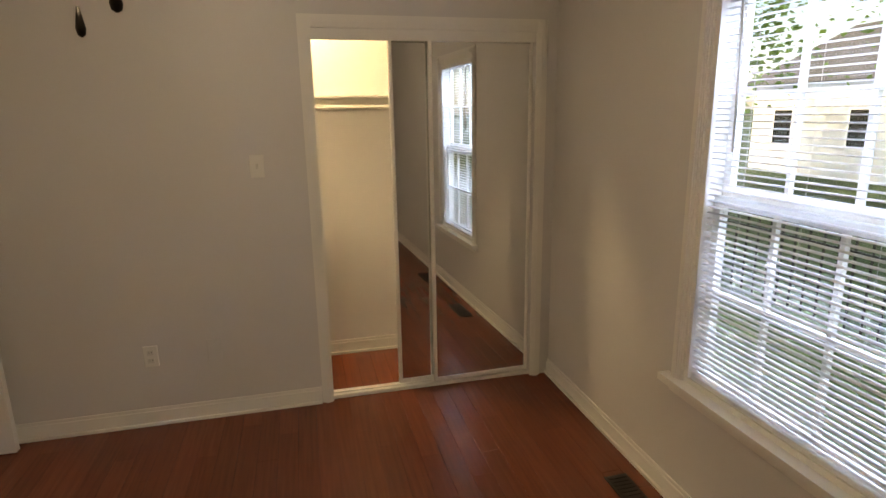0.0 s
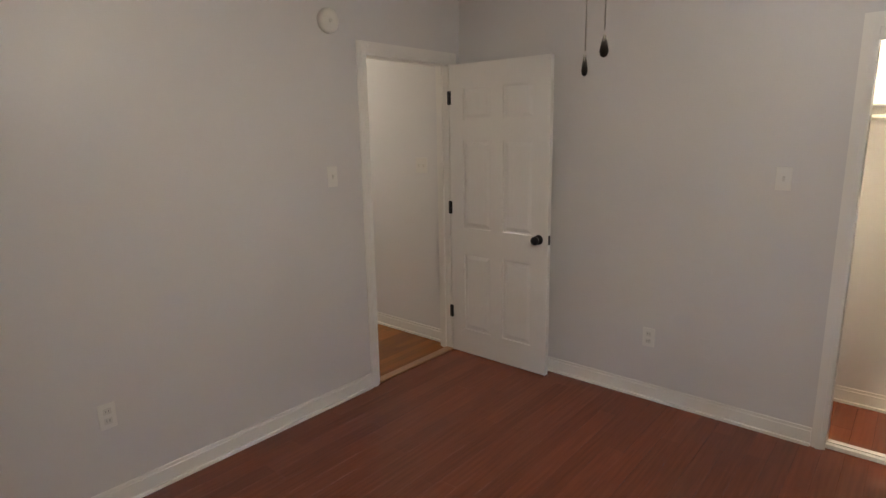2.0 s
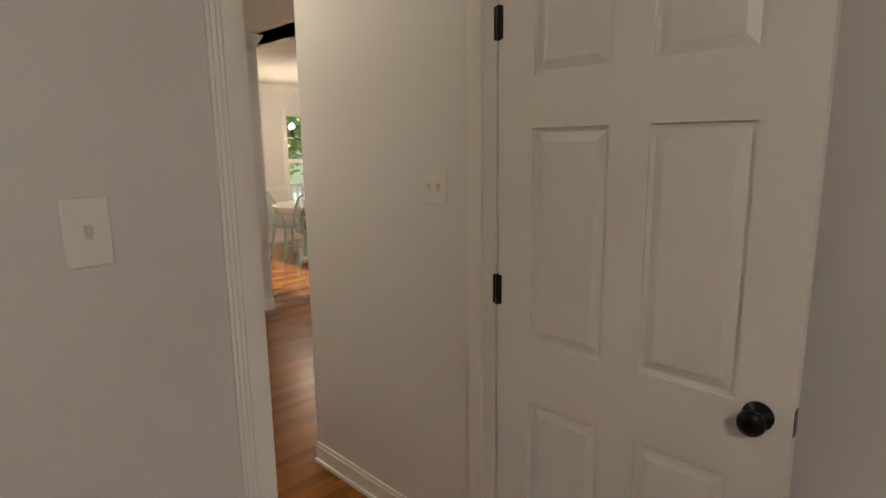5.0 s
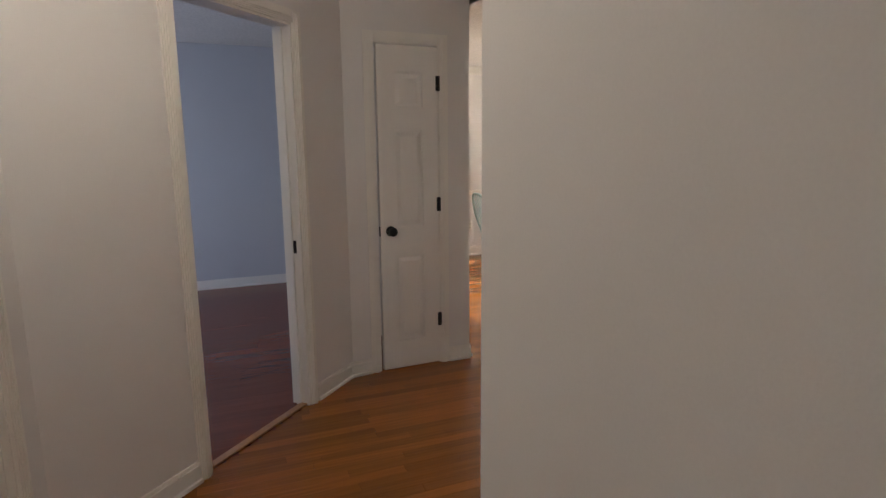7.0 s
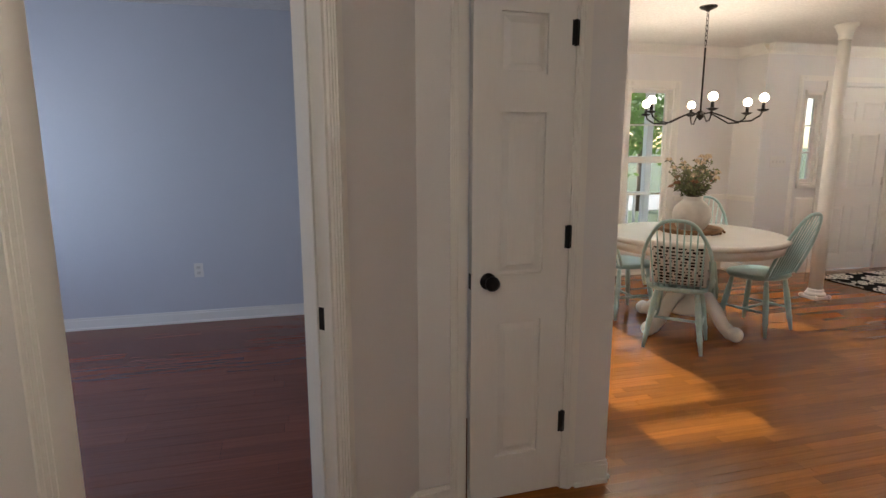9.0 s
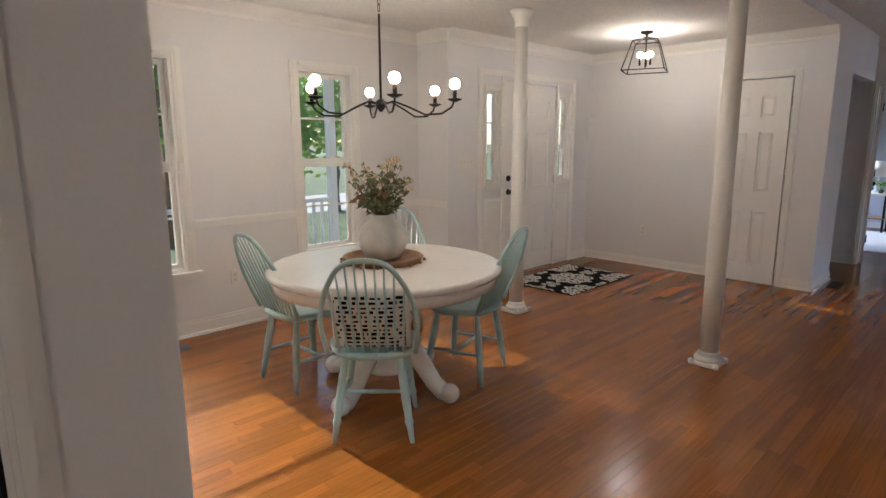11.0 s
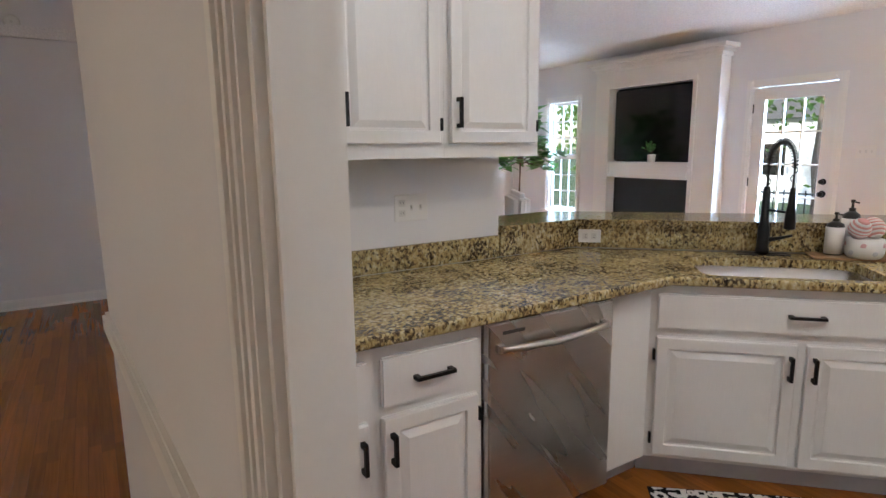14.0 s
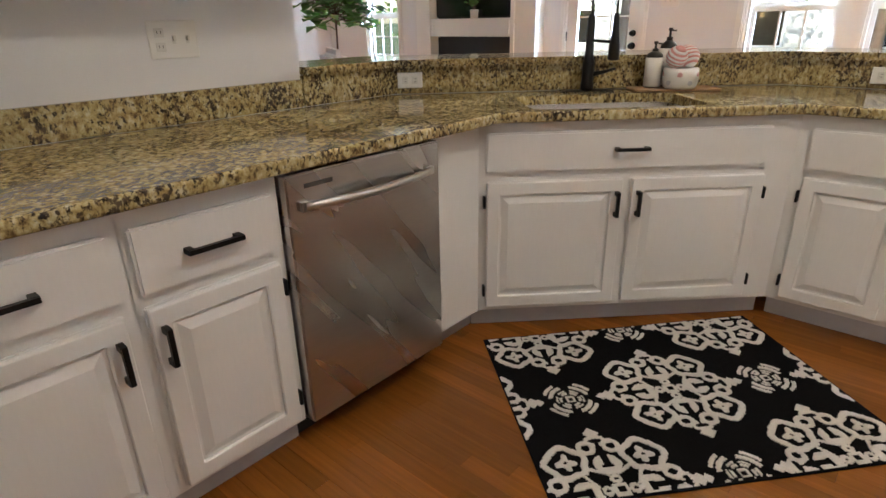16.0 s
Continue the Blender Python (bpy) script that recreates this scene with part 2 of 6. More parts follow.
def bx(bm, x0, y0, z0, x1, y1, z1):
    """Adds a box."""
    xs, ys, zs = sorted((x0, x1)), sorted((y0, y1)), sorted((z0, z1))
    v = [bm.verts.new((x, y, z)) for z in zs for y in ys for x in xs]
    for f in ((0, 2, 3, 1), (4, 5, 7, 6), (0, 1, 5, 4), (2, 6, 7, 3), (0, 4, 6, 2), (1, 3, 7, 5)):
        bm.faces.new([v[i] for i in f])
    return v


def bevel(bm, width=0.003, segments=1):
    bmesh.ops.bevel(bm, geom=bm.edges[:], offset=width, segments=segments, affect="EDGES", clamp_overlap=True)
    return bm


def box_bm(x0, y0, z0, x1, y1, z1, soft=0.0, segments=1):
    bm = bmesh.new()
    bx(bm, x0, y0, z0, x1, y1, z1)
    return bevel(bm, soft, segments) if soft else bm


def lathe(bm, profile, steps=24, m=None):
    """A turned body from (radius, height) pairs."""
    rings = []
    for r, z in profile:
        ring = [bm.verts.new(((m or Matrix()) @ Vector((r * math.cos(a), r * math.sin(a), z)))) for a in (2 * math.pi * i / steps for i in range(steps))]
        rings.append(ring)
    for a, b in zip(rings, rings[1:]):
        for i in range(steps):
            f = bm.faces.new((a[i], a[(i + 1) % steps], b[(i + 1) % steps], b[i]))
            f.smooth = True
    bm.faces.new(rings[0][::-1])
    bm.faces.new(rings[-1])
    return bm


def tube(bm, pts, radius, steps=8, closed=False):
    """A round bar along points; radius may be one number or one for each point."""
    pts = [Vector(p) for p in pts]
    rad = radius if isinstance(radius, (list, tuple)) else [radius] * len(pts)
    rings = []
    up = Vector((0, 0, 1))
    for i, p in enumerate(pts):
        a = pts[i - 1] if i or closed else p
        b = pts[(i + 1) % len(pts)] if i + 1 < len(pts) or closed else p
        d = (b - a).normalized()
        s = d.cross(up)
        if s.length < 1e-3:
            s = d.cross(Vector((1, 0, 0)))
        s.normalize()
        u = s.cross(d)
        rings.append([bm.verts.new(p + rad[i] * (math.cos(t) * s + math.sin(t) * u)) for t in (2 * math.pi * k / steps for k in range(steps))])
    n = len(rings)
    for i in range(n if closed else n - 1):
        a, b = rings[i], rings[(i + 1) % n]
        for k in range(steps):
            f = bm.faces.new((a[k], b[k], b[(k + 1) % steps], a[(k + 1) % steps]))
            f.smooth = True
    if not closed:
        bm.faces.new(rings[0])
        bm.faces.new(rings[-1][::-1])
    return bm


def prism(bm, pts, z0, z1):
    """An upright prism on a plan outline."""
    lo = [bm.verts.new((x, y, z0)) for x, y in pts]
    hi = [bm.verts.new((x, y, z1)) for x, y in pts]
    n = len(pts)
    bm.faces.new(lo[::-1])
    bm.faces.new(hi)
    for i in range(n):
        bm.faces.new((lo[i], lo[(i + 1) % n], hi[(i + 1) % n], hi[i]))
    return bm


def raised(bm, x0, z0, x1, z1, y, rise, slope=0.02):
    """A raised panel field: a bevelled plate standing out along -y from the plane y."""
    a = [bm.verts.new(p) for p in ((x0, y, z0), (x1, y, z0), (x1, y, z1), (x0, y, z1))]
    s = slope
    b = [bm.verts.new(p) for p in ((x0 + s, y - rise, z0 + s), (x1 - s, y - rise, z0 + s), (x1 - s, y - rise, z1 - s), (x0 + s, y - rise, z1 - s))]
    bm.faces.new(b)
    for i in range(4):
        bm.faces.new((a[i], a[(i + 1) % 4], b[(i + 1) % 4], b[i]))
    bm.faces.new(a[::-1])
    return bm


def part(name, bm, material, parent=None, label="", m=None):
    """Links a bmesh as one mesh object, under a thing or a part."""
    me = bpy.data.meshes.new(name)
    bmesh.ops.recalc_face_normals(bm, faces=bm.faces[:])
    bm.to_mesh(me)
    bm.free()
    me.materials.append(M[material])
    ob = new(name, me)
    if parent is not None:
        ob.parent = parent
    if m is not None:
        ob.matrix_basis = m
    if label:
        ob["label"] = label
    return ob


def thing(name, label, category, m=None, group="", kind=""):
    """An empty at the base of a thing made of parts."""
    e = new(name)
    e.empty_display_size = 0.1
    if m is not None:
        e.matrix_basis = m
    return tagged(e, label, category, group, kind)


def struct(name, bm, material, label="", category=""):
    return tagged(part(name, bm, material), label or name.replace("_", " "), category or "structure", "", "structure")

# ---- plan ----
CEIL = 2.46
BED_E, BED_W, BED_N, BED_S = 0.892, -3.5, 0.287, -3.365      # bedroom faces
HALL_W, HALL_E, HALL_END = -0.13, 0.85, 1.455
LIN_Y, LIN_X0, LIN_X1 = 4.015, 1.19, 2.01
DIN_Y, FRONT_Y, JOG_X, FOY_X, FOY_S = 7.50, 7.087, 5.58, 8.04, 4.56
KW_N, KW_J, KW_S, KW_END = 2.914, 2.805, 2.732, 5.66                      # wall between dining and kitchen
LIV_X, BACK_Y = 9.855, -3.15
T = 0.11


def wall(name, axis, at, depth, a0, a1, z1, holes=(), material="wall_paint", z0=0.0):
    """A wall along x (axis 'x') or y, its face at `at`, `depth` thick (signed), with rectangular holes (a0, a1, z0, z1)."""
    bm = bmesh.new()
    cuts = sorted({a0, a1, *[h[0] for h in holes], *[h[1] for h in holes]})
    cuts = [c for c in cuts if a0 <= c <= a1]
    for p, q in zip(cuts, cuts[1:]):
        mid = (p + q) / 2
        spans, low = [], z0
        for h in sorted((h for h in holes if h[0] < mid < h[1]), key=lambda h: h[2]):
            if h[2] > low:
                spans.append((low, h[2]))
            low = h[3]
        spans.append((low, z1))
        for lo, hi in spans:
            if axis == "x":
                bx(bm, p, at, lo, q, at + depth, hi)
            else:
                bx(bm, at, p, lo, at + depth, q, hi)
    return struct(name, bm, material, "painted plasterboard wall", "wall")


def casing(name, axis, at, out, a0, a1, z1, z0=0.0, w=0.065, t=0.018, sill=False):
    """Moulded trim round an opening on the face `at`; out: +1 or -1, the side on which it stands proud."""
    bm = bmesh.new()

    def strip(p0, q0, p1, q1):
        for k, (inset, th) in enumerate(((0.0, t * 0.55), (0.007, t * 0.8), (w * 0.24, t), (w * 0.36, t * 1.25))):
            if axis == "x":
                bx(bm, p0 + inset, at, q0 + (inset if q0 > z0 + 0.001 else 0), p1 - inset, at + out * th, q1 - inset)
            else:
                bx(bm, at, p0 + inset, q0 + (inset if q0 > z0 + 0.001 else 0), at + out * th, p1 - inset, q1 - inset)

    strip(a0 - w, z0, a0, z1 + w)
    strip(a1, z0, a1 + w, z1 + w)
    strip(a0, z1, a1, z1 + w)
    if sill:
        if axis == "x":
            bx(bm, a0 - w - 0.03, at, z0 - 0.03, a1 + w + 0.03, at + out * 0.05, z0)
            bx(bm, a0 - w, at, z0 - 0.068, a1 + w, at + out * 0.014, z0 - 0.03)
        else:
            bx(bm, at, a0 - w - 0.03, z0 - 0.03, at + out * 0.05, a1 + w + 0.03, z0)
    return struct(name, bm, "trim_paint", "white painted moulded trim", "trim")


def strip_run(name, pts, h, t, z=0.0, material="trim_paint", label="white painted baseboard"):
    """A board along a run of plan points, standing proud to the left of the walking direction."""
    bm = bmesh.new()
    for (x0, y0), (x1, y1) in zip(pts, pts[1:]):
        d = Vector((x1 - x0, y1 - y0))
        d.normalize()
        n = Vector((-d.y, d.x))
        for th, lo, hi in ((t, 0, h * 0.82), (t * 0.55, h * 0.82, h), (t * 1.9, 0, h * 0.17)):
            if h < 0.08 and th > t:
                continue
            prism(bm, [(x0, y0), (x1, y1), (x1 + n.x * th, y1 + n.y * th), (x0 + n.x * th, y0 + n.y * th)], z + lo, z + hi)
    return struct(name, bm, material, label, "trim")


def crown_run(name, pts):
    bm = bmesh.new()
    for (x0, y0), (x1, y1) in zip(pts, pts[1:]):
        d = Vector((x1 - x0, y1 - y0)).normalized()
        n = Vector((-d.y, d.x))
        prof = ((0, -0.10), (0.012, -0.10), (0.018, -0.075), (0.06, -0.03), (0.072, -0.012), (0.085, 0), (0, 0))
        a = [bm.verts.new((x0 + n.x * o, y0 + n.y * o, CEIL + z)) for o, z in prof]
        b = [bm.verts.new((x1 + n.x * o, y1 + n.y * o, CEIL + z)) for o, z in prof]
        for i in range(len(prof)):
            j = (i + 1) % len(prof)
            bm.faces.new((a[i], a[j], b[j], b[i]))
        bm.faces.new(a)
        bm.faces.new(b[::-1])
    return struct(name, bm, "trim_paint", "white painted crown moulding", "trim")


# ---- walls ----
DOOR_H = 2.05
B_D0, B_D1 = 0.02, 0.782
wall("wall_bedroom_north", "x", BED_N, T, BED_W - T, BED_E, CEIL, [(B_D0, B_D1, 0, DOOR_H)], "bedroom_paint")
wall("wall_bedroom_east", "y", BED_E, T, BED_S - T, BED_N + T, CEIL, [(-3.24, -2.045, 0, 2.01)], "bedroom_paint")
wall("wall_bedroom_south", "x", BED_S, -T, BED_W - T, 2.2, CEIL, [(-1.20, -0.36, 0.548, 2.02)], "bedroom_paint")
wall("wall_bedroom_west", "y", BED_W, -T, BED_S, BED_N, CEIL, [], "bedroom_paint")
wall("wall_closet_back", "y", 1.55, T, BED_S, -1.2, CEIL, [])
wall("wall_closet_side", "x", -1.30, 0.1, BED_E + T, 1.55, CEIL, [])
wall("wall_hall_east", "y", HALL_E, T + 0.05, BED_N + T, HALL_END, CEIL)
wall("wall_hall_corner", "x", HALL_END, -T, HALL_E + T + 0.05, 2.3, CEIL)
wall("wall_pantry", "y", 2.3, -T, HALL_END, KW_S, CEIL)
H_D0, H_D1 = 1.70, 2.44
wall("wall_hall_west", "y", HALL_W, -T, BED_N + T, 2.70, CEIL, [(H_D0, H_D1, 0, DOOR_H)])
wall("wall_bath_back", "y", -1.6, -T, BED_N + T, 2.9, CEIL)

# diagonal wall of the second bedroom, built along its own x axis
DIAG = pose(-0.13, 2.69, 0, 0, 0, 45)
DIAG_L = (LIN_X0 + 0.13) * math.sqrt(2)
D2_0, D2_1 = 0.675, 1.418


def local(ob, m):
    ob.matrix_basis = m
    return ob


local(wall("wall_diagonal", "x", 0, T, -0.05, DIAG_L + 0.1, CEIL, [(D2_0, D2_1, 0, DOOR_H)]), DIAG)
wall("wall_linen", "x", LIN_Y, T, LIN_X0 - 0.03, LIN_X1, CEIL, [(1.38, 1.797, 0, DOOR_H)])
wall("wall_linen_back", "x", 4.70, T, LIN_X0, LIN_X1 - T, CEIL)
wall("wall_dining_west", "y", LIN_X1, -T, LIN_Y + T, DIN_Y + T, CEIL)
wall("wall_bedroom_two_north", "x", 6.88, T, -2.0, LIN_X1 - T, CEIL, [], "blue_paint")
wall("wall_bedroom_two_west", "y", -1.9, -T, 2.6, 7.16, CEIL, [(4.7, 6.2, 0.8, 2.0)], "blue_paint")
wall("wall_bedroom_two_south", "x", 2.9, -T, -2.0, -0.3, CEIL, [], "blue_paint")

W1, W2 = (2.42, 3.27), (4.25, 4.80)
WZ0, WZ1 = 0.50, 2.04
wall("wall_dining_north", "x", DIN_Y, T, LIN_X1 - T, JOG_X + T, CEIL, [(*W1, WZ0, WZ1), (*W2, WZ0, WZ1)])
wall("wall_jog", "y", JOG_X, T, FRONT_Y, DIN_Y, CEIL)
FD0, FD1 = 6.43, 7.335
SL0, SL1 = (6.12, 6.35), (7.375, 7.61)
wall("wall_front", "x", FRONT_Y, T, JOG_X + T, FOY_X + 0.7, CEIL, [(FD0, FD1, 0, 2.06), (*SL0, 1.0, 1.98), (*SL1, 1.0, 1.98)])
FC0, FC1 = 4.88, 5.50
wall("wall_foyer_east", "y", FOY_X, T, FOY_S, FRONT_Y, CEIL, [(FC0, FC1, 0, DOOR_H)])
wall("wall_foyer_closet_side", "x", FOY_S, T, FOY_X + T, LIV_X, 2.60, [(8.75, LIV_X, 0, 2.10)])
wall("wall_side_hall_back", "x", 6.6, T, FOY_X + T, 11, CEIL)
wall("wall_side_hall_east", "y", LIV_X, T, FOY_S + T, 6.6, CEIL)
wall("wall_side_hall_west", "y", 8.75, -T, FOY_S + T, 6.6, CEIL)
MD0, MD1 = 3.83, 4.52
wall("wall_living_recess", "x", 1.2, T, LIV_X + T, 11.0, 4.4)
wall("wall_living_far_east", "y", 10.9, T, BACK_Y, 1.2, 4.4)
wall("wall_living_east", "y", LIV_X, T, 1.2, FOY_S + T, 3.4, [(MD0, MD1, 0, DOOR_H)])
KD0, KD1 = 2.75, 3.87
wall("wall_kitchen_north", "x", KW_S, KW_J - KW_S, 2.19, KW_END, 3.2, [(KD0, KD1, 0, 2.08)])
# the dining side of this wall thickens towards its free end
struct("wall_kitchen_north_face", prism(bmesh.new(), [(KD1 + 0.085, KW_J), (KW_END, KW_J), (KW_END, KW_N)], 0, 3.2), "wall_paint", "painted plasterboard wall", "wall")
wall("wall_kitchen_east", "y", 5.555, KW_END - 5.555, 1.25, KW_S, 3.6)
wall("wall_kitchen_west", "y", 2.19, -T, BACK_Y, HALL_END - T, 4.4)
PD0, PD1 = 6.06, 6.87
LW, KW1, KW2 = (9.42, 10.04), (4.40, 5.09), (3.53, 4.22)
wall("wall_back", "x", BACK_Y, -T, 2.08, 11.0, 4.4, [(PD0, PD1, 0, 2.04), (*LW, 0.5, 2.12), (*KW1, 0.55, 2.03), (*KW2, 0.55, 2.03)])
# bedroom beyond the living room
wall("wall_far_bedroom_east", "y", 13.6, T, 2.0, 6.2, CEIL, [], "blue_paint")
wall("wall_far_bedroom_north", "x", 6.0, T, 9.93, 13.6, CEIL, [(11.6, 13.0, 0.8, 2.0)], "blue_paint")
wall("wall_far_bedroom_south", "x", 2.1, -T, 9.93, 13.6, CEIL, [], "blue_paint")

# ---- ceilings and floors ----


def flat(name, pts, z0, z1, material, label):
    return struct(name, prism(bmesh.new(), pts, z0, z1), material, label, name.split("_")[0])


flat("ceiling_bedroom", [(BED_W - T, BED_S - T), (1.9, BED_S - T), (1.9, BED_N + T), (BED_W - T, BED_N + T)], CEIL, CEIL + 0.1, "ceiling_paint", "white textured ceiling")
flat("ceiling_hall", [(-2.1, BED_N + T), (2.3, BED_N + T), (2.3, LIN_Y + 0.7), (2.0, 7.2), (-2.1, 7.2)], CEIL, CEIL + 0.1, "ceiling_paint", "white textured ceiling")
flat("ceiling_dining", [(2.0, KW_J), (5.4, KW_J), (5.4, FOY_S), (FOY_X + T, FOY_S), (FOY_X + T, FOY_S + T), (11, FOY_S + T), (11, 7.3), (5.7, 7.3), (5.7, 7.9), (2.0, 7.9)], CEIL, CEIL + 0.1, "ceiling_paint", "white textured ceiling")
flat("ceiling_far_bedroom", [(9.8, 2.0), (13.8, 2.0), (13.8, 6.2), (9.8, 6.2)], CEIL, CEIL + 0.1, "ceiling_paint", "white ceiling")
bm = bmesh.new()
RIDGE_Y, RIDGE_Z = 0.63, 3.36
for ya, za, yb, zb in ((BACK_Y - T, 2.60, RIDGE_Y, RIDGE_Z), (RIDGE_Y, RIDGE_Z, FOY_S + 0.03, 2.575)):
    v = [bm.verts.new(p) for p in ((2.0, ya, za), (11.0, ya, za), (11.0, yb, zb), (2.0, yb, zb), (2.0, ya, za + 0.1), (11.0, ya, za + 0.1), (11.0, yb, zb + 0.1), (2.0, yb, zb + 0.1))]
    for f in ((0, 1, 2, 3), (4, 5, 6, 7), (0, 1, 5, 4), (1, 2, 6, 5), (2, 3, 7, 6), (3, 0, 4, 7)):
        bm.faces.new([v[i] for i in f])
struct("ceiling_vault", bm, "ceiling_paint", "sloped vaulted white ceiling", "ceiling")
wall("wall_vault_step", "x", FOY_S + 0.002, 0.06, 5.4, FOY_X + T, 2.75, [], "wall_paint", CEIL + 0.02)
wall("wall_vault_gable", "y", 5.4, 0.1, KW_N, FOY_S, 3.2, [], "wall_paint", CEIL)

struct("floor_base", box_bm(-3.6, -3.5, -0.12, 14, 8.0, -0.012), "joint_dark", "subfloor under the boards", "floor")

# ---- doors ----


def door_leaf(parent, w, h, knob_side=1, columns=2, knob="black_metal", thick=0.035, y0=0.0):
    """A six-panel leaf (three panels when narrow), hinged at x = 0, its faces at y0 and y0 + thick."""
    rows = ((h - 0.155 - 0.21, h - 0.155), (h - 0.50 - 0.60, h - 0.50), (0.19, 0.19 + 0.56))
    stile, mid = (0.115, 0.10) if columns == 2 else (0.105, 0)
    pw = (w - 2 * stile - mid * (columns - 1)) / columns
    cols = [(stile + i * (pw + mid), stile + i * (pw + mid) + pw) for i in range(columns)]
    bm = bmesh.new()
    xs = [0] + [v for c in cols for v in c] + [w]
    for a, b in zip(xs[::2], xs[1::2]):
        bx(bm, a, y0, 0.008, b, y0 + thick, h)
    zs = sorted([0.008] + [v for r in rows for v in r] + [h])
    for c0, c1 in cols:
        for a, b in zip(zs[::2], zs[1::2]):
            bx(bm, c0, y0, a, c1, y0 + thick, b)
    leaf = part("leaf", bm, "door_paint", parent)
    for c0, c1 in cols:
        for r0, r1 in rows:
            b2 = bmesh.new()
            bx(b2, c0, y0 + 0.012, r0, c1, y0 + thick - 0.012, r1)
            raised(b2, c0 + 0.012, r0 + 0.012, c1 - 0.012, r1 - 0.012, y0 + 0.012, 0.010, 0.024)
            v0 = len(b2.verts)
            raised(b2, c0 + 0.012, r0 + 0.012, c1 - 0.012, r1 - 0.012, 0, 0.010, 0.024)
            b2.verts.ensure_lookup_table()
            for v in b2.verts[v0:]:
                v.co.y = y0 + thick - 0.012 - v.co.y
            part("panel", b2, "door_paint", leaf)
    if knob:
        for side in (-1, 1):
            mk = Matrix.Translation((w - 0.065, y0 + (0 if side < 0 else thick), 0.915)) @ Euler((radians(90 if side < 0 else -90), 0, 0)).to_matrix().to_4x4()
            b3 = bmesh.new()
            lathe(b3, [(0.032, 0), (0.032, 0.006), (0.012, 0.010), (0.011, 0.028), (0.024, 0.036), (0.029, 0.048), (0.026, 0.058), (0.012, 0.064)], 18, mk)
            part("knob", b3, knob, leaf, "dark bronze round knob")
        part("latch_plate", box_bm(w - 0.001, y0 + 0.006, 0.885, w + 0.0015, y0 + thick - 0.006, 0.945), knob, leaf, "dark latch plate")
    return leaf


def hinges(parent, w_at, y, h, mat="black_metal", zs=(0.305, 1.07, 1.82)):
    for z in zs:
        b = bmesh.new()
        lathe(b, [(0.0065, z - 0.046), (0.0065, z + 0.046)], 10, Matrix.Translation((w_at, y, 0)))
        bx(b, w_at - 0.016, y - 0.002, z - 0.044, w_at + 0.016, y + 0.003, z + 0.044)
        part("hinge", b, mat, parent, "dark metal butt hinge")


def jamb(name, axis, a0, a1, n0, n1, z1, t=0.012):
    """Lining of a doorway from face n0 to n1."""
    bm = bmesh.new()
    for p0, p1, q0, q1 in ((a0, a0 + t, 0, z1), (a1 - t, a1, 0, z1), (a0 + t, a1 - t, z1 - t, z1)):
        if axis == "x":
            bx(bm, p0, n0, q0, p1, n1, q1)
        else:
            bx(bm, n0, p0, q0, n1, p1, q1)
    mid = n0 + (n1 - n0) * 0.45
    for p0, p1, q0, q1 in ((a0 + t, a0 + t + 0.01, 0, z1 - t), (a1 - t - 0.01, a1 - t, 0, z1 - t)):
        if axis == "x":
            bx(bm, p0, mid, q0, p1, mid + 0.03, q1)
        else:
            bx(bm, mid, p0, q0, mid + 0.03, p1, q1)
    return struct(name, bm, "trim_paint", "white painted door lining", "door frame")


# bedroom door, standing open against the closet wall
bd = thing("door_1", "white six-panel bedroom door standing open", "door", pose(B_D1 - 0.012, BED_N - 0.012, 0, 0, 0, -90), kind="structure")
door_leaf(bd, 0.782, 2.035)
hinges(bd, -0.004, 0.0, 2.03)
jamb("door_1_jamb", "x", B_D0, B_D1, BED_N, BED_N + T, DOOR_H)
casing("door_1_trim", "x", BED_N, -1, B_D0, B_D1, DOOR_H)
casing("door_1_hall_trim", "x", BED_N + T, 1, B_D0, B_D1 - 0.0, DOOR_H, w=0.06)
struct("threshold_1", box_bm(B_D0, BED_N - 0.01, 0, B_D1, BED_N + 0.05, 0.012, 0.003), "threshold_wood", "oak threshold strip", "threshold")
part("strike_plate", box_bm(B_D0 + 0.0, BED_N + 0.03, 0.88, B_D0 + 0.0135, BED_N + 0.06, 0.95), "black_metal", bpy.data.objects["door_1_jamb"], "dark strike plate")

# linen closet door, slightly ajar
ld = thing("door_2", "narrow white panelled linen closet door slightly ajar", "door", pose(1.789, LIN_Y - 0.004, 0, 0, 0, 182), kind="structure")
door_leaf(ld, 0.392, 2.035, columns=1, y0=-0.035)
hinges(ld, -0.004, 0.004, 2.03)
casing("door_2_trim", "x", LIN_Y, -1, 1.38, 1.797, DOOR_H, w=0.06)
jamb("door_2_jamb", "x", 1.38, 1.797, LIN_Y, LIN_Y + T, DOOR_H, 0.006)

# doorway of the second bedroom
local(casing("door_3_trim", "x", 0, -1, D2_0, D2_1, DOOR_H), DIAG)
local(jamb("door_3_jamb", "x", D2_0, D2_1, 0, T, DOOR_H), DIAG)
part("strike_plate", box_bm(D2_1 - 0.0135, 0.03, 0.87, D2_1 - 0.004, 0.07, 0.94), "black_metal", bpy.data.objects["door_3_jamb"], "dark strike plate")
local(struct("threshold_2", box_bm(D2_0, 0.015, 0, D2_1, 0.06, 0.010, 0.003), "threshold_wood", "oak threshold strip", "threshold"), DIAG)
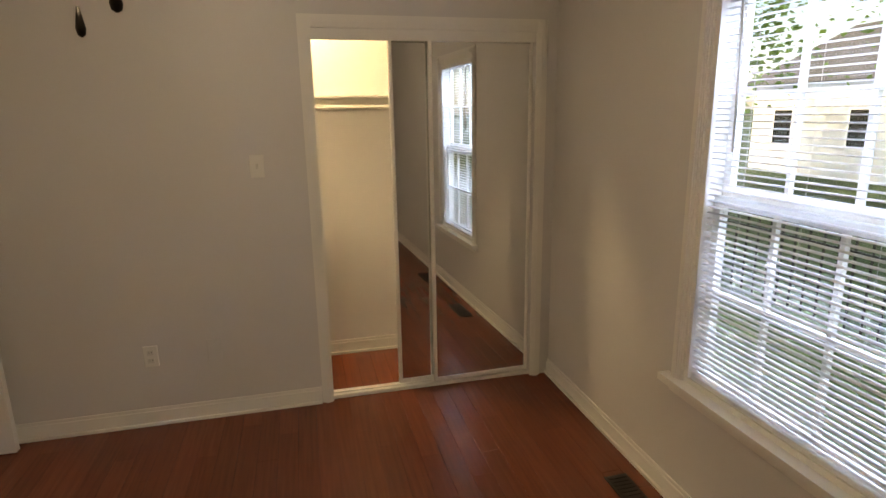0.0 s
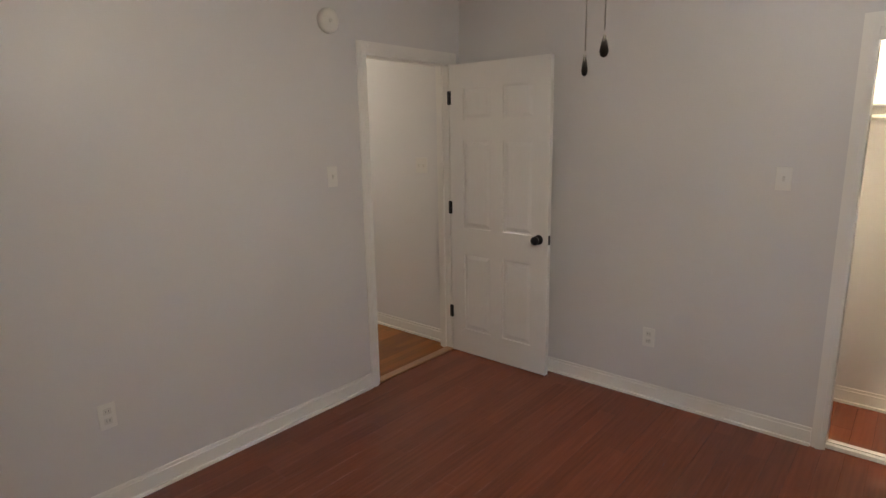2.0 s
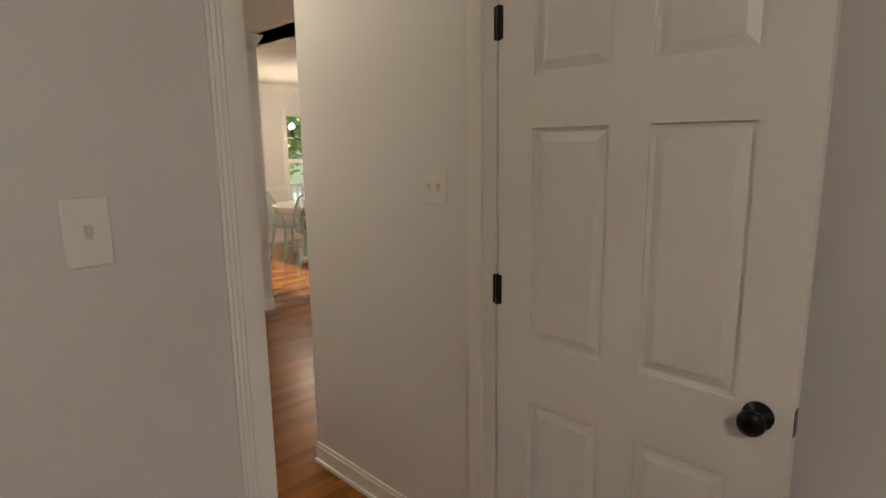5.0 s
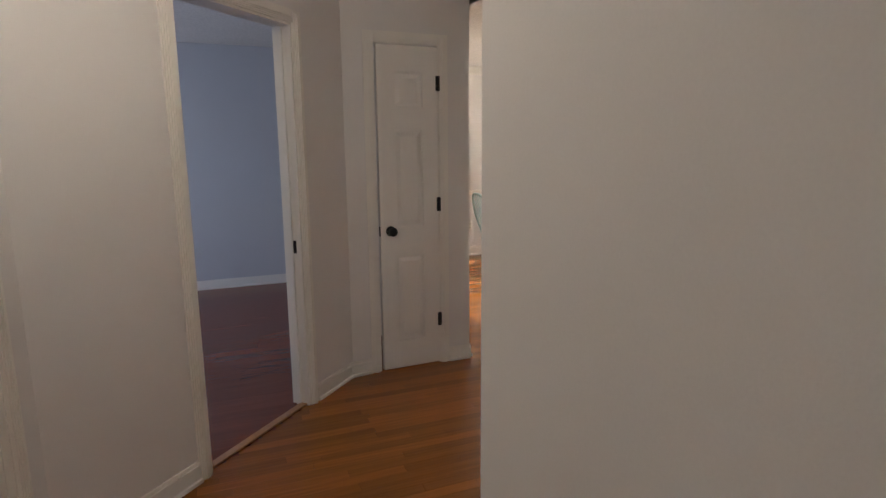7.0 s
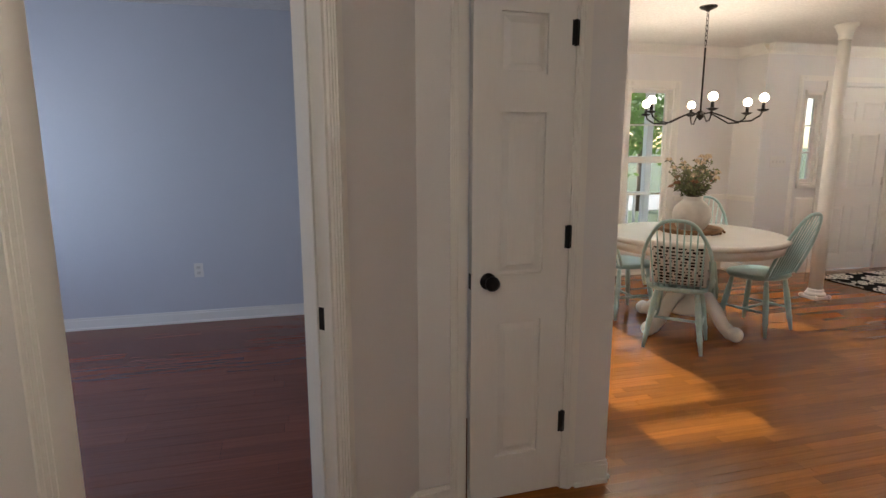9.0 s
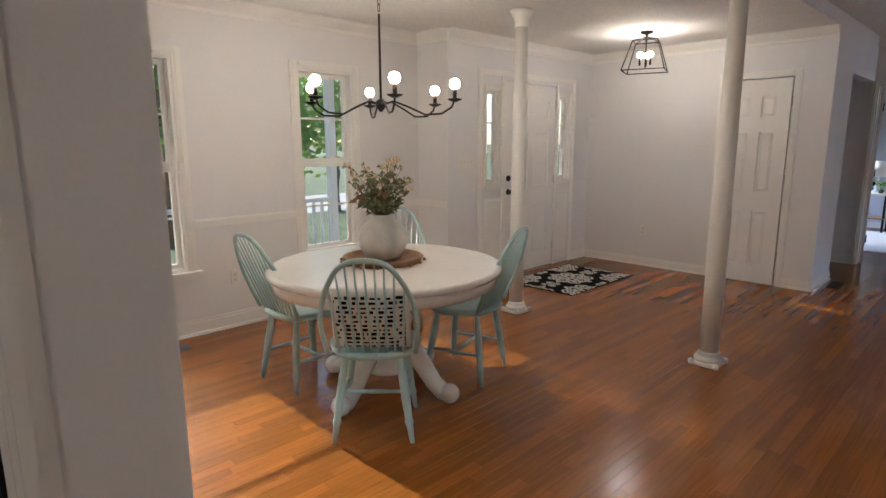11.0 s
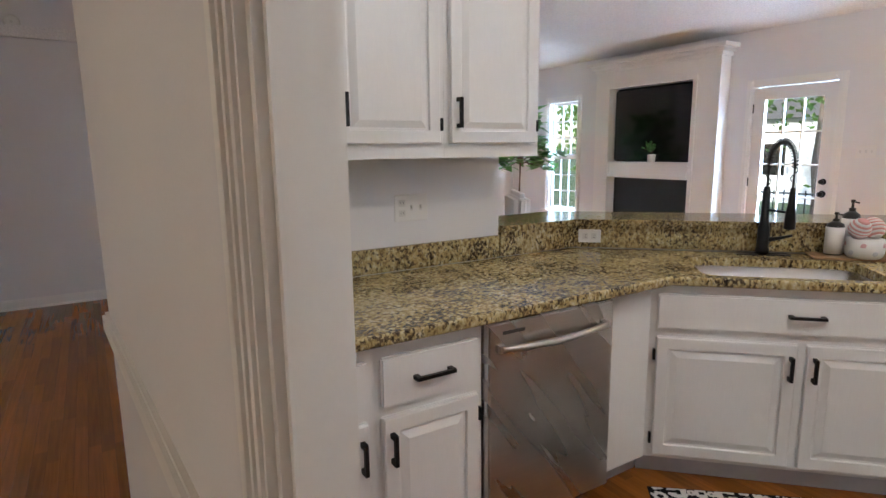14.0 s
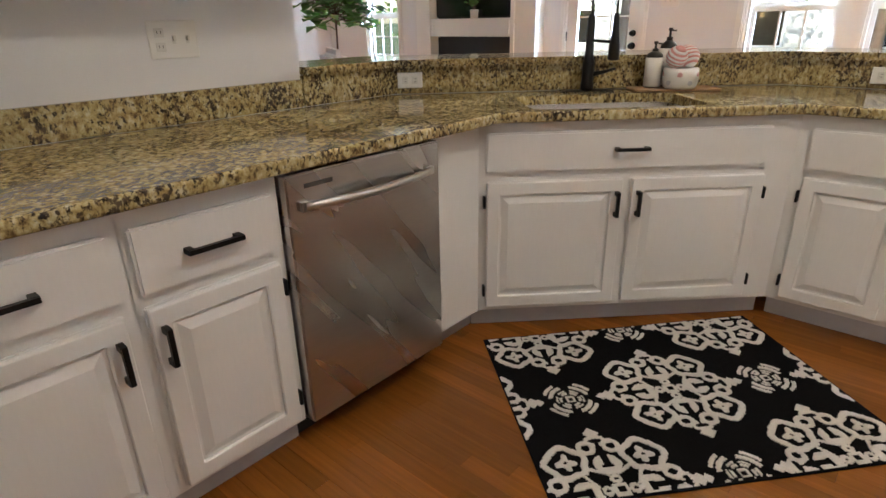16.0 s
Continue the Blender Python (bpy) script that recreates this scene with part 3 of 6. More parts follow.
# closed door on the hall's west side
hd = thing("door_4", "closed white six-panel door in the hall", "door", pose(HALL_W - 0.06, H_D0 + 0.012, 0, 0, 0, 90), kind="structure")
door_leaf(hd, H_D1 - H_D0 - 0.024, 2.035)
casing("door_4_trim", "y", HALL_W, 1, H_D0, H_D1, DOOR_H)
jamb("door_4_jamb", "y", H_D0, H_D1, HALL_W, HALL_W - T, DOOR_H)
# foyer closet door
fcd = thing("door_5", "closed white six-panel foyer closet door", "door", pose(FOY_X - 0.002, FC0 + 0.006, 0, 0, 0, 90), kind="structure")
door_leaf(fcd, FC1 - FC0 - 0.012, 2.035, y0=-0.035 + 0.03)
hinges(fcd, -0.002, 0.006, 2.03, "nickel")
casing("door_5_trim", "y", FOY_X, -1, FC0, FC1, DOOR_H)
# front door with sidelights
fd = thing("door_6", "white six-panel front door with dark hardware", "front door", pose(FD1 - 0.005, FRONT_Y + 0.01, 0, 0, 0, 180), kind="structure")
door_leaf(fd, FD1 - FD0 - 0.01, 2.05, thick=0.04, y0=-0.04)
b3 = bmesh.new()
lathe(b3, [(0.033, 0), (0.033, 0.012), (0.02, 0.02), (0.006, 0.03)], 16, Matrix.Translation((FD1 - FD0 - 0.075, 0, 1.06)) @ Euler((radians(-90), 0, 0)).to_matrix().to_4x4())
part("deadbolt", b3, "black_metal", fd, "dark round deadbolt")
hinges(fd, -0.004, 0.004, 2.03, "nickel", (0.24, 1.02, 1.86))
casing("door_6_trim", "x", FRONT_Y, -1, SL0[0] - 0.06, SL1[1] + 0.06, 2.10, w=0.055)
bm = bmesh.new()
for a, b in ((SL0[1] + 0.02, FD0), (FD1, SL1[0] - 0.02)):
    bx(bm, a, FRONT_Y, 0, b, FRONT_Y - 0.016, 2.10)
for a, b in (SL0, SL1):
    bx(bm, a - 0.02, FRONT_Y, 0.96, a, FRONT_Y - 0.02, 2.0)
    bx(bm, b, FRONT_Y, 0.96, b + 0.02, FRONT_Y - 0.02, 2.0)
    bx(bm, a - 0.02, FRONT_Y, 0.96, b + 0.02, FRONT_Y - 0.02, 1.0)
    raised(bm, a - 0.01, 0.16, b + 0.01, 0.86, FRONT_Y, 0.014)
struct("sidelight_trim", bm, "trim_paint", "white sidelight frames with lower panels", "trim")
# doorway of the far bedroom
casing("door_7_trim", "y", LIV_X, -1, MD0, MD1, DOOR_H, w=0.06)
jamb("door_7_jamb", "y", MD0, MD1, LIV_X, LIV_X + T, DOOR_H)
md = thing("door_7", "white six-panel door folded open into the far bedroom", "door", pose(LIV_X + T + 0.01, MD1 - 0.012, 0, 0, 0, 12), kind="structure")
door_leaf(md, 0.66, 2.035, y0=-0.035)
hinges(md, -0.03, -0.04, 2.03, "bronze_metal")
# kitchen opening
casing("kitchen_opening_trim", "x", KW_J, 1, KD0, KD1, 2.08, w=0.085)
casing("kitchen_opening_inner_trim", "x", KW_S, -1, KD0, KD1, 2.08, w=0.085)
jamb("kitchen_opening_jamb", "x", KD0, KD1, KW_S, KW_J, 2.08, 0.014)

# ---- baseboards, chair rail, crown ----
BB, BT = 0.095, 0.013
strip_run("baseboard_bedroom_east", [(BED_E, BED_N), (BED_E, -1.98)][::-1], BB, BT)
strip_run("baseboard_bedroom_north", [(B_D0 - 0.065, BED_N), (BED_W, BED_N)][::1], BB, BT)
strip_run("baseboard_bedroom_south", [(BED_W, BED_S), (BED_E, BED_S)], BB, BT)
strip_run("baseboard_bedroom_west", [(BED_W, BED_N), (BED_W, BED_S)], BB, BT)
strip_run("baseboard_closet", [(1.55, BED_S), (1.55, -1.3)], BB, BT)
strip_run("baseboard_hall_east", [(HALL_E, BED_N + T + 0.02), (HALL_E, HALL_END)], BB, BT)
strip_run("baseboard_hall_west", [(HALL_W, H_D0 - 0.065), (HALL_W, BED_N + T)], BB, BT)
dv = DIAG.to_3x3() @ Vector((1, 0, 0))
dp = lambda s: (DIAG.translation.x + dv.x * s, DIAG.translation.y + dv.y * s)
strip_run("baseboard_diagonal", [dp(D2_0 - 0.065), dp(0.02)], BB, BT)
strip_run("baseboard_diagonal_end", [(1.318, LIN_Y), dp(DIAG_L - 0.02), dp(D2_1 + 0.065)], BB, BT)
strip_run("baseboard_linen", [(LIN_X1, LIN_Y), (1.857, LIN_Y)], BB, BT)
strip_run("baseboard_dining_west", [(LIN_X1, DIN_Y), (LIN_X1, LIN_Y)], BB, BT)
strip_run("baseboard_dining", [(JOG_X, FRONT_Y), (JOG_X, DIN_Y), (LIN_X1, DIN_Y)], 0.12, BT)
strip_run("baseboard_front", [(6.0, FRONT_Y), (JOG_X, FRONT_Y)], BB, BT)
strip_run("baseboard_foyer", [(FOY_X, FC1 + 0.065), (FOY_X, FRONT_Y), (7.735, FRONT_Y)], BB, BT)
strip_run("baseboard_foyer_corner", [(8.75, FOY_S), (FOY_X, FOY_S), (FOY_X, FC0 - 0.065)], BB, BT)
strip_run("baseboard_living", [(LIV_X, 1.2), (LIV_X, MD0 - 0.06)], BB, BT)
strip_run("baseboard_living_end", [(LIV_X, MD1 + 0.06), (LIV_X, 6.6)], BB, BT)
strip_run("baseboard_side_hall", [(8.75, 6.6), (8.75, FOY_S)], BB, BT)
strip_run("baseboard_kitchen_wall", [(KD1 + 0.085, KW_J), (KW_END, KW_N)], BB, BT)
strip_run("baseboard_bedroom_two", [(LIN_X1 - T, 6.88), (-1.9, 6.88)], BB, BT)
strip_run("baseboard_far_bedroom", [(13.6, 2.1), (13.6, 6.0)], BB, BT)
for seg in ([(JOG_X, FRONT_Y), (JOG_X, DIN_Y), (W2[1] + 0.065, DIN_Y)], [(W2[0] - 0.065, DIN_Y), (W1[1] + 0.065, DIN_Y)], [(KD1 + 0.085, KW_J), (KW_END, KW_N)]):
    strip_run("chair_rail", seg, 0.06, 0.022, 0.82, label="white painted chair rail")
crown_run("crown_dining", [(FOY_X, FOY_S), (FOY_X, FRONT_Y), (JOG_X, FRONT_Y), (JOG_X, DIN_Y), (LIN_X1, DIN_Y), (LIN_X1, LIN_Y)])

# ---- windows ----


def window(name, axis, at, depth, a0, a1, z0, z1, cols, rows, label, halves=2):
    """A sash window in a hole: frame, sashes with glazing bars, and each pane of glass."""
    e = thing(name, label, "window", kind="structure")
    s = 1 if depth > 0 else -1

    def q(bm, p0, n0, q0, p1, n1, q1):
        n0, n1 = at + s * n0, at + s * n1
        bx(bm, p0, n0, q0, p1, n1, q1) if axis == "x" else bx(bm, n0, p0, q0, n1, p1, q1)

    bm = bmesh.new()
    f = 0.022
    d = abs(depth)
    for r in ((a0, 0, z0, a0 + f, d, z1), (a1 - f, 0, z0, a1, d, z1), (a0 + f, 0, z0, a1 - f, d, z0 + f), (a0 + f, 0, z1 - f, a1 - f, d, z1)):
        q(bm, *r)
    part("window_frame", bm, "trim_paint", e)
    hs = (z1 - z0 - 2 * f) / halves
    for k in range(halves):
        lo, hi = z0 + f + k * hs, z0 + f + (k + 1) * hs
        n = 0.045 + 0.03 * k
        bm = bmesh.new()
        sw = 0.035
        for r in ((a0 + f, n, lo, a0 + f + sw, n + 0.028, hi), (a1 - f - sw, n, lo, a1 - f, n + 0.028, hi), (a0 + f + sw, n, lo, a1 - f - sw, n + 0.028, lo + sw), (a0 + f + sw, n, hi - sw, a1 - f - sw, n + 0.028, hi)):
            q(bm, *r)
        sash = part("sash", bm, "trim_paint", e)
        ga, gb, gl, gh = a0 + f + sw, a1 - f - sw, lo + sw, hi - sw
        for i in range(1, cols):
            x = ga + (gb - ga) * i / cols
            b = bmesh.new()
            q(b, x - 0.008, n + 0.004, gl, x + 0.008, n + 0.024, gh)
            part("glazing_bar", b, "trim_paint", sash)
        for j in range(1, rows):
            z = gl + (gh - gl) * j / rows
            b = bmesh.new()
            q(b, ga, n + 0.005, z - 0.008, gb, n + 0.023, z + 0.008)
            part("glazing_bar", b, "trim_paint", sash)
        for i in range(cols):
            for j in range(rows):
                b = bmesh.new()
                q(b, ga + (gb - ga) * i / cols, n + 0.012, gl + (gh - gl) * j / rows, ga + (gb - ga) * (i + 1) / cols, n + 0.015, gl + (gh - gl) * (j + 1) / rows)
                o = part("pane", b, "window_glass", sash)
                o.visible_shadow = False
    return e


window("window_1", "x", BED_S, -T, -1.20, -0.36, 0.548, 2.02, 3, 2, "white double-hung bedroom window with glazing bars")
casing("window_1_trim", "x", BED_S, 1, -1.20, -0.36, 2.02, 0.548, sill=True)
for i, w in enumerate((W1, W2)):
    window("window_%d" % (i + 2), "x", DIN_Y, T, *w, WZ0, WZ1, 1, 2, "white double-hung dining room window")
    casing("window_%d_trim" % (i + 2), "x", DIN_Y, -1, *w, WZ1, WZ0, sill=True)
for i, w in enumerate((SL0, SL1)):
    window("window_%d" % (i + 4), "x", FRONT_Y, T, *w, 1.0, 1.98, 1, 3, "narrow sidelight window with three panes", 1)
window("window_6", "x", BACK_Y, -T, *LW, 0.5, 2.12, 3, 3, "white double-hung living room window")
casing("window_6_trim", "x", BACK_Y, 1, *LW, 2.12, 0.5, sill=True)
for i, w in enumerate((KW1, KW2)):
    window("window_%d" % (i + 7), "x", BACK_Y, -T, *w, 0.55, 2.03, 3, 2, "white double-hung window of a pair with glazing bars")
casing("window_7_trim", "x", BACK_Y, 1, KW2[0], KW1[1], 2.03, 0.55, w=0.085, sill=True)
struct("window_7_mullion", box_bm(KW2[1], BACK_Y, 0.55, KW1[0], BACK_Y + 0.018, 2.03), "trim_paint", "white trim between paired windows", "trim")
casing("patio_trim", "x", BACK_Y, 1, PD0, PD1, 2.04, w=0.075)
pdoor = thing("door_8", "white glazed patio door with fifteen panes", "patio door", kind="structure")
bm = bmesh.new()
for r in ((PD0, 0, PD0 + 0.12, 2.03), (PD1 - 0.12, 0, PD1, 2.03), (PD0 + 0.12, 0, PD1 - 0.12, 0.25), (PD0 + 0.12, 1.90, PD1 - 0.12, 2.03)):
    bx(bm, r[0], BACK_Y - 0.055, r[1] + 0.005, r[2], BACK_Y - 0.012, r[3])
leaf = part("leaf", bm, "door_paint", pdoor)
for i in (1, 2):
    x = PD0 + 0.12 + (PD1 - PD0 - 0.24) * i / 3
    part("glazing_bar", box_bm(x - 0.008, BACK_Y - 0.045, 0.25, x + 0.008, BACK_Y - 0.02, 1.90), "trim_paint", leaf)
for j in range(1, 5):
    z = 0.25 + 1.65 * j / 5
    part("glazing_bar", box_bm(PD0 + 0.12, BACK_Y - 0.044, z - 0.008, PD1 - 0.12, BACK_Y - 0.021, z + 0.008), "trim_paint", leaf)
for i in range(3):
    for j in range(5):
        w3 = (PD1 - PD0 - 0.24) / 3
        o = part("pane", box_bm(PD0 + 0.12 + w3 * i, BACK_Y - 0.035, 0.25 + 0.33 * j, PD0 + 0.12 + w3 * (i + 1), BACK_Y - 0.031, 0.25 + 0.33 * (j + 1)), "window_glass", leaf)
        o.visible_shadow = False

# ---- kitchen ----
WX = 5.555
FACE = 4.84          # face frames of the run along the wall
DIAG_C = 3.89       # x - y of the corner unit's face
ROOT = math.sqrt(0.5)


def bar_pull(parent, at, length, upright, m=None):
    """A square black pull on two posts; stands out along -y of its own axes."""
    b = bmesh.new()
    h = length / 2
    x, y, z = at
    if upright:
        bx(b, x - 0.006, y - 0.032, z - h, x + 0.006, y - 0.020, z + h)
        for s in (-1, 1):
            bx(b, x - 0.007, y - 0.026, z + s * (h - 0.008) - 0.008, x + 0.007, y, z + s * (h - 0.008) + 0.008)
    else:
        bx(b, x - h, y - 0.032, z - 0.006, x + h, y - 0.020, z + 0.006)
        for s in (-1, 1):
            bx(b, x + s * (h - 0.008) - 0.008, y - 0.026, z - 0.007, x + s * (h - 0.008) + 0.008, y, z + 0.007)
    return part("handle", b, "black_metal", parent, "black bar pull")


def ring_bm(x0, z0, x1, z1, w, y0, y1):
    """A flat frame, w wide, between the planes y0 and y1."""
    b = bmesh.new()
    loops = []
    for y in (y0, y1):
        for i in (0, w):
            loops.append([b.verts.new(p) for p in ((x0 + i, y, z0 + i), (x1 - i, y, z0 + i), (x1 - i, y, z1 - i), (x0 + i, y, z1 - i))])
    oa, ia, ob_, ib = loops
    for p, q in ((oa, ia), (ia, ib), (ib, ob_), (ob_, oa)):
        for k in range(4):
            b.faces.new((p[k], p[(k + 1) % 4], q[(k + 1) % 4], q[k]))
    return b


def cabinet_front(parent, name, x0, z0, x1, z1, y, raise_it=True):
    """A lipped door or drawer front standing proud of the plane y, along -y."""
    b = box_bm(x0, y - (0.012 if raise_it else 0.019), z0, x1, y, z1, 0.006 if not raise_it else 0.004, 2)
    front = part(name, b, "cabinet_paint", parent)
    if raise_it:
        w = 0.052
        part("frame", bevel(ring_bm(x0 + 0.004, z0 + 0.004, x1 - 0.004, z1 - 0.004, w - 0.004, y - 0.024, y - 0.010), 0.003), "cabinet_paint", front)
        part("panel", raised(bmesh.new(), x0 + w + 0.008, z0 + w + 0.008, x1 - w - 0.008, z1 - w - 0.008, y - 0.0115, 0.0125, 0.026), "cabinet_paint", front)
    return front


def small_hinge(parent, x, y, z):
    part("hinge", box_bm(x - 0.005, y - 0.022, z - 0.024, x + 0.005, y, z + 0.024, 0.002), "black_metal", parent, "black exposed hinge")


def base_unit(m, w, fronts, label, toe=True, depth=0.58):
    """A base cabinet along its own x, faced at y = 0, rooms behind at +y. fronts: (x0, x1, drawer, door_hinge_side)."""
    e = thing("base_cabinet", label, "cabinet", m, "kitchen base cabinets")
    b = bmesh.new()
    if fronts[0][2] == 0:
        bx(b, 0, 0.0, 0.095, w, depth, 0.64)
        bx(b, 0, 0.0, 0.64, w, 0.02, 0.872)
    else:
        bx(b, 0, 0.0, 0.095, w, depth, 0.872)
    part("body", b, "cabinet_paint", e)
    if toe:
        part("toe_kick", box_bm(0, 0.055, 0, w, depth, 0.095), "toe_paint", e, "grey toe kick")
    for x0, x1, drawer, side in fronts:
        top = 0.845
        if drawer:
            d = cabinet_front(e, "drawer_front", x0, 0.665, x1, 0.825, 0, False)
            bar_pull(d, ((x0 + x1) / 2, -0.019, 0.745), 0.14 if drawer == 1 else 0.13, False)
            top = 0.635
        for a, c, s in ([(x0, x1, side)] if side in "lr" else [(x0, (x0 + x1) / 2 - 0.012, "l"), ((x0 + x1) / 2 + 0.012, x1, "r")]):
            d = cabinet_front(e, "door", a, 0.115, c, top, 0)
            bar_pull(d, (c - 0.028 if s == "l" else a + 0.028, -0.024, top - 0.10), 0.10, True)
            for z in (0.19, top - 0.08):
                small_hinge(d, a - 0.006 if s == "l" else c + 0.006, 0, z)
    return e


# run along the wall: local x runs towards -y of the room
base_unit(pose(FACE, KW_S - 0.005, 0, 0, 0, -90), KW_S - 2.265, [(0.012, KW_S - 2.265 - 0.03, 1, "l")], "white base cabinet with one drawer and one raised-panel door")
base_unit(pose(FACE, 2.263, 0, 0, 0, -90), 2.263 - 1.868, [(0.016, 0.372, 1, "r")], "white base cabinet beside the dishwasher, black pulls")

# dishwasher
dw = thing("dishwasher", "stainless steel dishwasher with a bowed bar handle", "dishwasher", pose(FACE - 0.002, 1.866, 0, 0, 0, -90))
part("tub", box_bm(0.004, 0.02, 0.1, 0.598, 0.57, 0.868), "firebox_black", dw)
bm = box_bm(0.004, -0.035, 0.092, 0.598, 0.018, 0.864, 0.005, 2)
dwd = part("door", bm, "steel", dw)
b = bmesh.new()
tube(b, [(0.05 + 0.495 * i / 16, -0.045 - 0.035 * math.sin(math.pi * i / 16), 0.775) for i in range(17)], 0.013, 10)
bx(b, 0.04, -0.05, 0.762, 0.062, -0.03, 0.788)
bx(b, 0.535, -0.05, 0.762, 0.557, -0.03, 0.788)
part("handle", b, "nickel", dwd, "bowed brushed steel bar handle")
part("badge", box_bm(0.06, -0.0365, 0.822, 0.155, -0.035, 0.834), "slot_dark", dwd, "dark control slot")
part("kick_plate", box_bm(0.004, 0.065, 0.0, 0.598, 0.09, 0.098), "firebox_black", dw, "black kick plate")

# filler and corner unit under the sink, at 45 degrees
CY = FACE - DIAG_C                       # where the wall run meets the diagonal
fill = thing("filler_panel", "white painted filler beside the dishwasher", "panel")
part("board", box_bm(FACE + 0.02, CY + 0.03, 0.095, FACE + 0.045, 1.264, 0.872), "cabinet_paint", fill)
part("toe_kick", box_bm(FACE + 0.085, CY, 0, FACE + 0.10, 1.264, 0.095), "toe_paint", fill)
SX0, SY0 = 4.88, 4.88 - DIAG_C
CX2, CY2 = 3.98, 3.98 - DIAG_C
DL = math.hypot(SX0 - CX2, SY0 - CY2)
base_unit(pose(SX0, SY0, 0, 0, 0, -135), DL, [(0.05, DL - 0.115, 0, "b")], "white corner sink cabinet with two raised-panel doors", depth=0.45)
sink_unit = bpy.data.objects["base_cabinet.002"]
for ob in [c for c in sink_unit.children if c.name.startswith("door")]:
    for o in (*ob.children_recursive, ob):
        bpy.data.objects.remove(o)
d = cabinet_front(sink_unit, "drawer_front", 0.05, 0.685, DL - 0.115, 0.835, 0, False)
bar_pull(d, ((0.05 + DL - 0.115) / 2, -0.019, 0.765), 0.13, False)
xm = (0.05 + DL - 0.115) / 2
for a, c, s in ((0.05, xm - 0.015, "l"), (xm + 0.015, DL - 0.115, "r")):
    d = cabinet_front(sink_unit, "door", a, 0.115, c, 0.65, 0)
    bar_pull(d, (c - 0.028 if s == "l" else a + 0.028, -0.024, 0.55), 0.10, True)
    for z in (0.19, 0.57):
        small_hinge(d, a - 0.006 if s == "l" else c + 0.006, 0, z)
# run beyond the corner, along -x
base_unit(pose(CX2, CY2, 0, 0, 0, 180), 0.80, [(0.045, 0.765, 1, "b")], "white base cabinet with a drawer and paired doors", depth=0.58)
base_unit(pose(CX2 - 0.80, CY2, 0, 0, 0, 180), 0.75, [(0.03, 0.72, 1, "b")], "white base cabinet with a drawer and paired doors", depth=0.58)

# upper cabinets
UY = [2.795, 2.205, 1.735, 1.255]
for i, (ya, yb) in enumerate(zip(UY, UY[1:])):
    e = thing("wall_cabinet", "white wall cabinet with a raised-panel door", "cabinet", pose(5.272, ya, 0, 0, 0, -90), "kitchen wall cabinets")
    w = ya - yb
    part("body", box_bm(0, 0, 1.403, w - 0.001, WX - 5.272 - 0.002, 2.26), "cabinet_paint", e)
    d = cabinet_front(e, "door", 0.018, 1.455, w - 0.025, 2.22, 0)
    bar_pull(d, ((w - 0.05) if i == 0 else 0.05, -0.024, 1.575), 0.115, True)
    for z in (1.53, 2.12):
        small_hinge(d, 0.012 if i == 0 else w - 0.019, 0, z)

# worktop with a cut for the sink
ED = 0.045
cA = DIAG_C - ED / ROOT
SPL = 4.78                               # x - y of the raised splash
BY3 = -0.56                               # splash line of the last run
pts = [(WX - 0.022, KW_S - 0.002), (FACE - 0.06, KW_S - 0.002), (FACE - 0.06, FACE - 0.06 - cA), (CY2 + 0.045 + cA, CY2 + 0.045), (2.4, CY2 + 0.045), (2.4, BY3 + 0.022), (BY3 + SPL - 0.03, BY3 + 0.022), (WX - 0.022, WX - 0.022 - SPL + 0.03)]
SC = Vector((4.6275, 0.4325))
dx, dn = Vector((-ROOT, -ROOT)), Vector((ROOT, -ROOT))


def plan(u, v):
    p = SC + dx * u + dn * v
    return (p.x, p.y)


wt = thing("worktop", "speckled tan and brown granite worktop", "countertop")
bm = prism(bmesh.new(), pts, 0.876, 0.914)
cut = bmesh.new()
ring = []
for i in range(28):
    a = 2 * math.pi * i / 28
    k = 0.25
    ring.append(plan(0.35 * abs(math.cos(a)) ** k * (1 if math.cos(a) > 0 else -1), 0.205 * abs(math.sin(a)) ** k * (1 if math.sin(a) > 0 else -1)))
slab = part("slab", bm, "granite", wt)
bevel_mod = slab.modifiers.new("edge", "BEVEL")
bevel_mod.width, bevel_mod.segments, bevel_mod.limit_method = 0.009, 3, "ANGLE"
prism(cut, ring, 0.80, 1.0)
me = bpy.data.meshes.new("sink_cut")
bmesh.ops.recalc_face_normals(cut, faces=cut.faces[:])
cut.to_mesh(me)
cut.free()
cutter = new("sink_cut", me)
boo = slab.modifiers.new("hole", "BOOLEAN")
boo.operation, boo.object, boo.solver = "DIFFERENCE", cutter, "EXACT"
dg = bpy.context.evaluated_depsgraph_get()
baked = bpy.data.meshes.new_from_object(slab.evaluated_get(dg))
slab.modifiers.clear()
slab.data = baked
bpy.data.objects.remove(cutter)
# upstands
bm = box_bm(WX - 0.02, 1.26, 0.9142, WX - 0.0005, KW_S - 0.003, 1.02)
part("upstand", bm, "granite", wt)
line = [(WX - 0.021, 1.252), (WX - 0.021, WX - 0.021 - SPL), (BY3 + SPL, BY3), (2.4, BY3)]


def offset_line(line, d):
    """The same run of plan points, moved d to the left."""
    out = []
    for i, p in enumerate(line):
        dirs = []
        if i:
            dirs.append((Vector(p) - Vector(line[i - 1])).normalized())
        if i + 1 < len(line):
            dirs.append((Vector(line[i + 1]) - Vector(p)).normalized())
        ns = [Vector((-q.y, q.x)) for q in dirs]
        n = sum(ns, Vector((0, 0)))
        n = n / n.length
        out.append(tuple(Vector(p) + n * d / max(0.3, n.dot(ns[0]))))
    return out


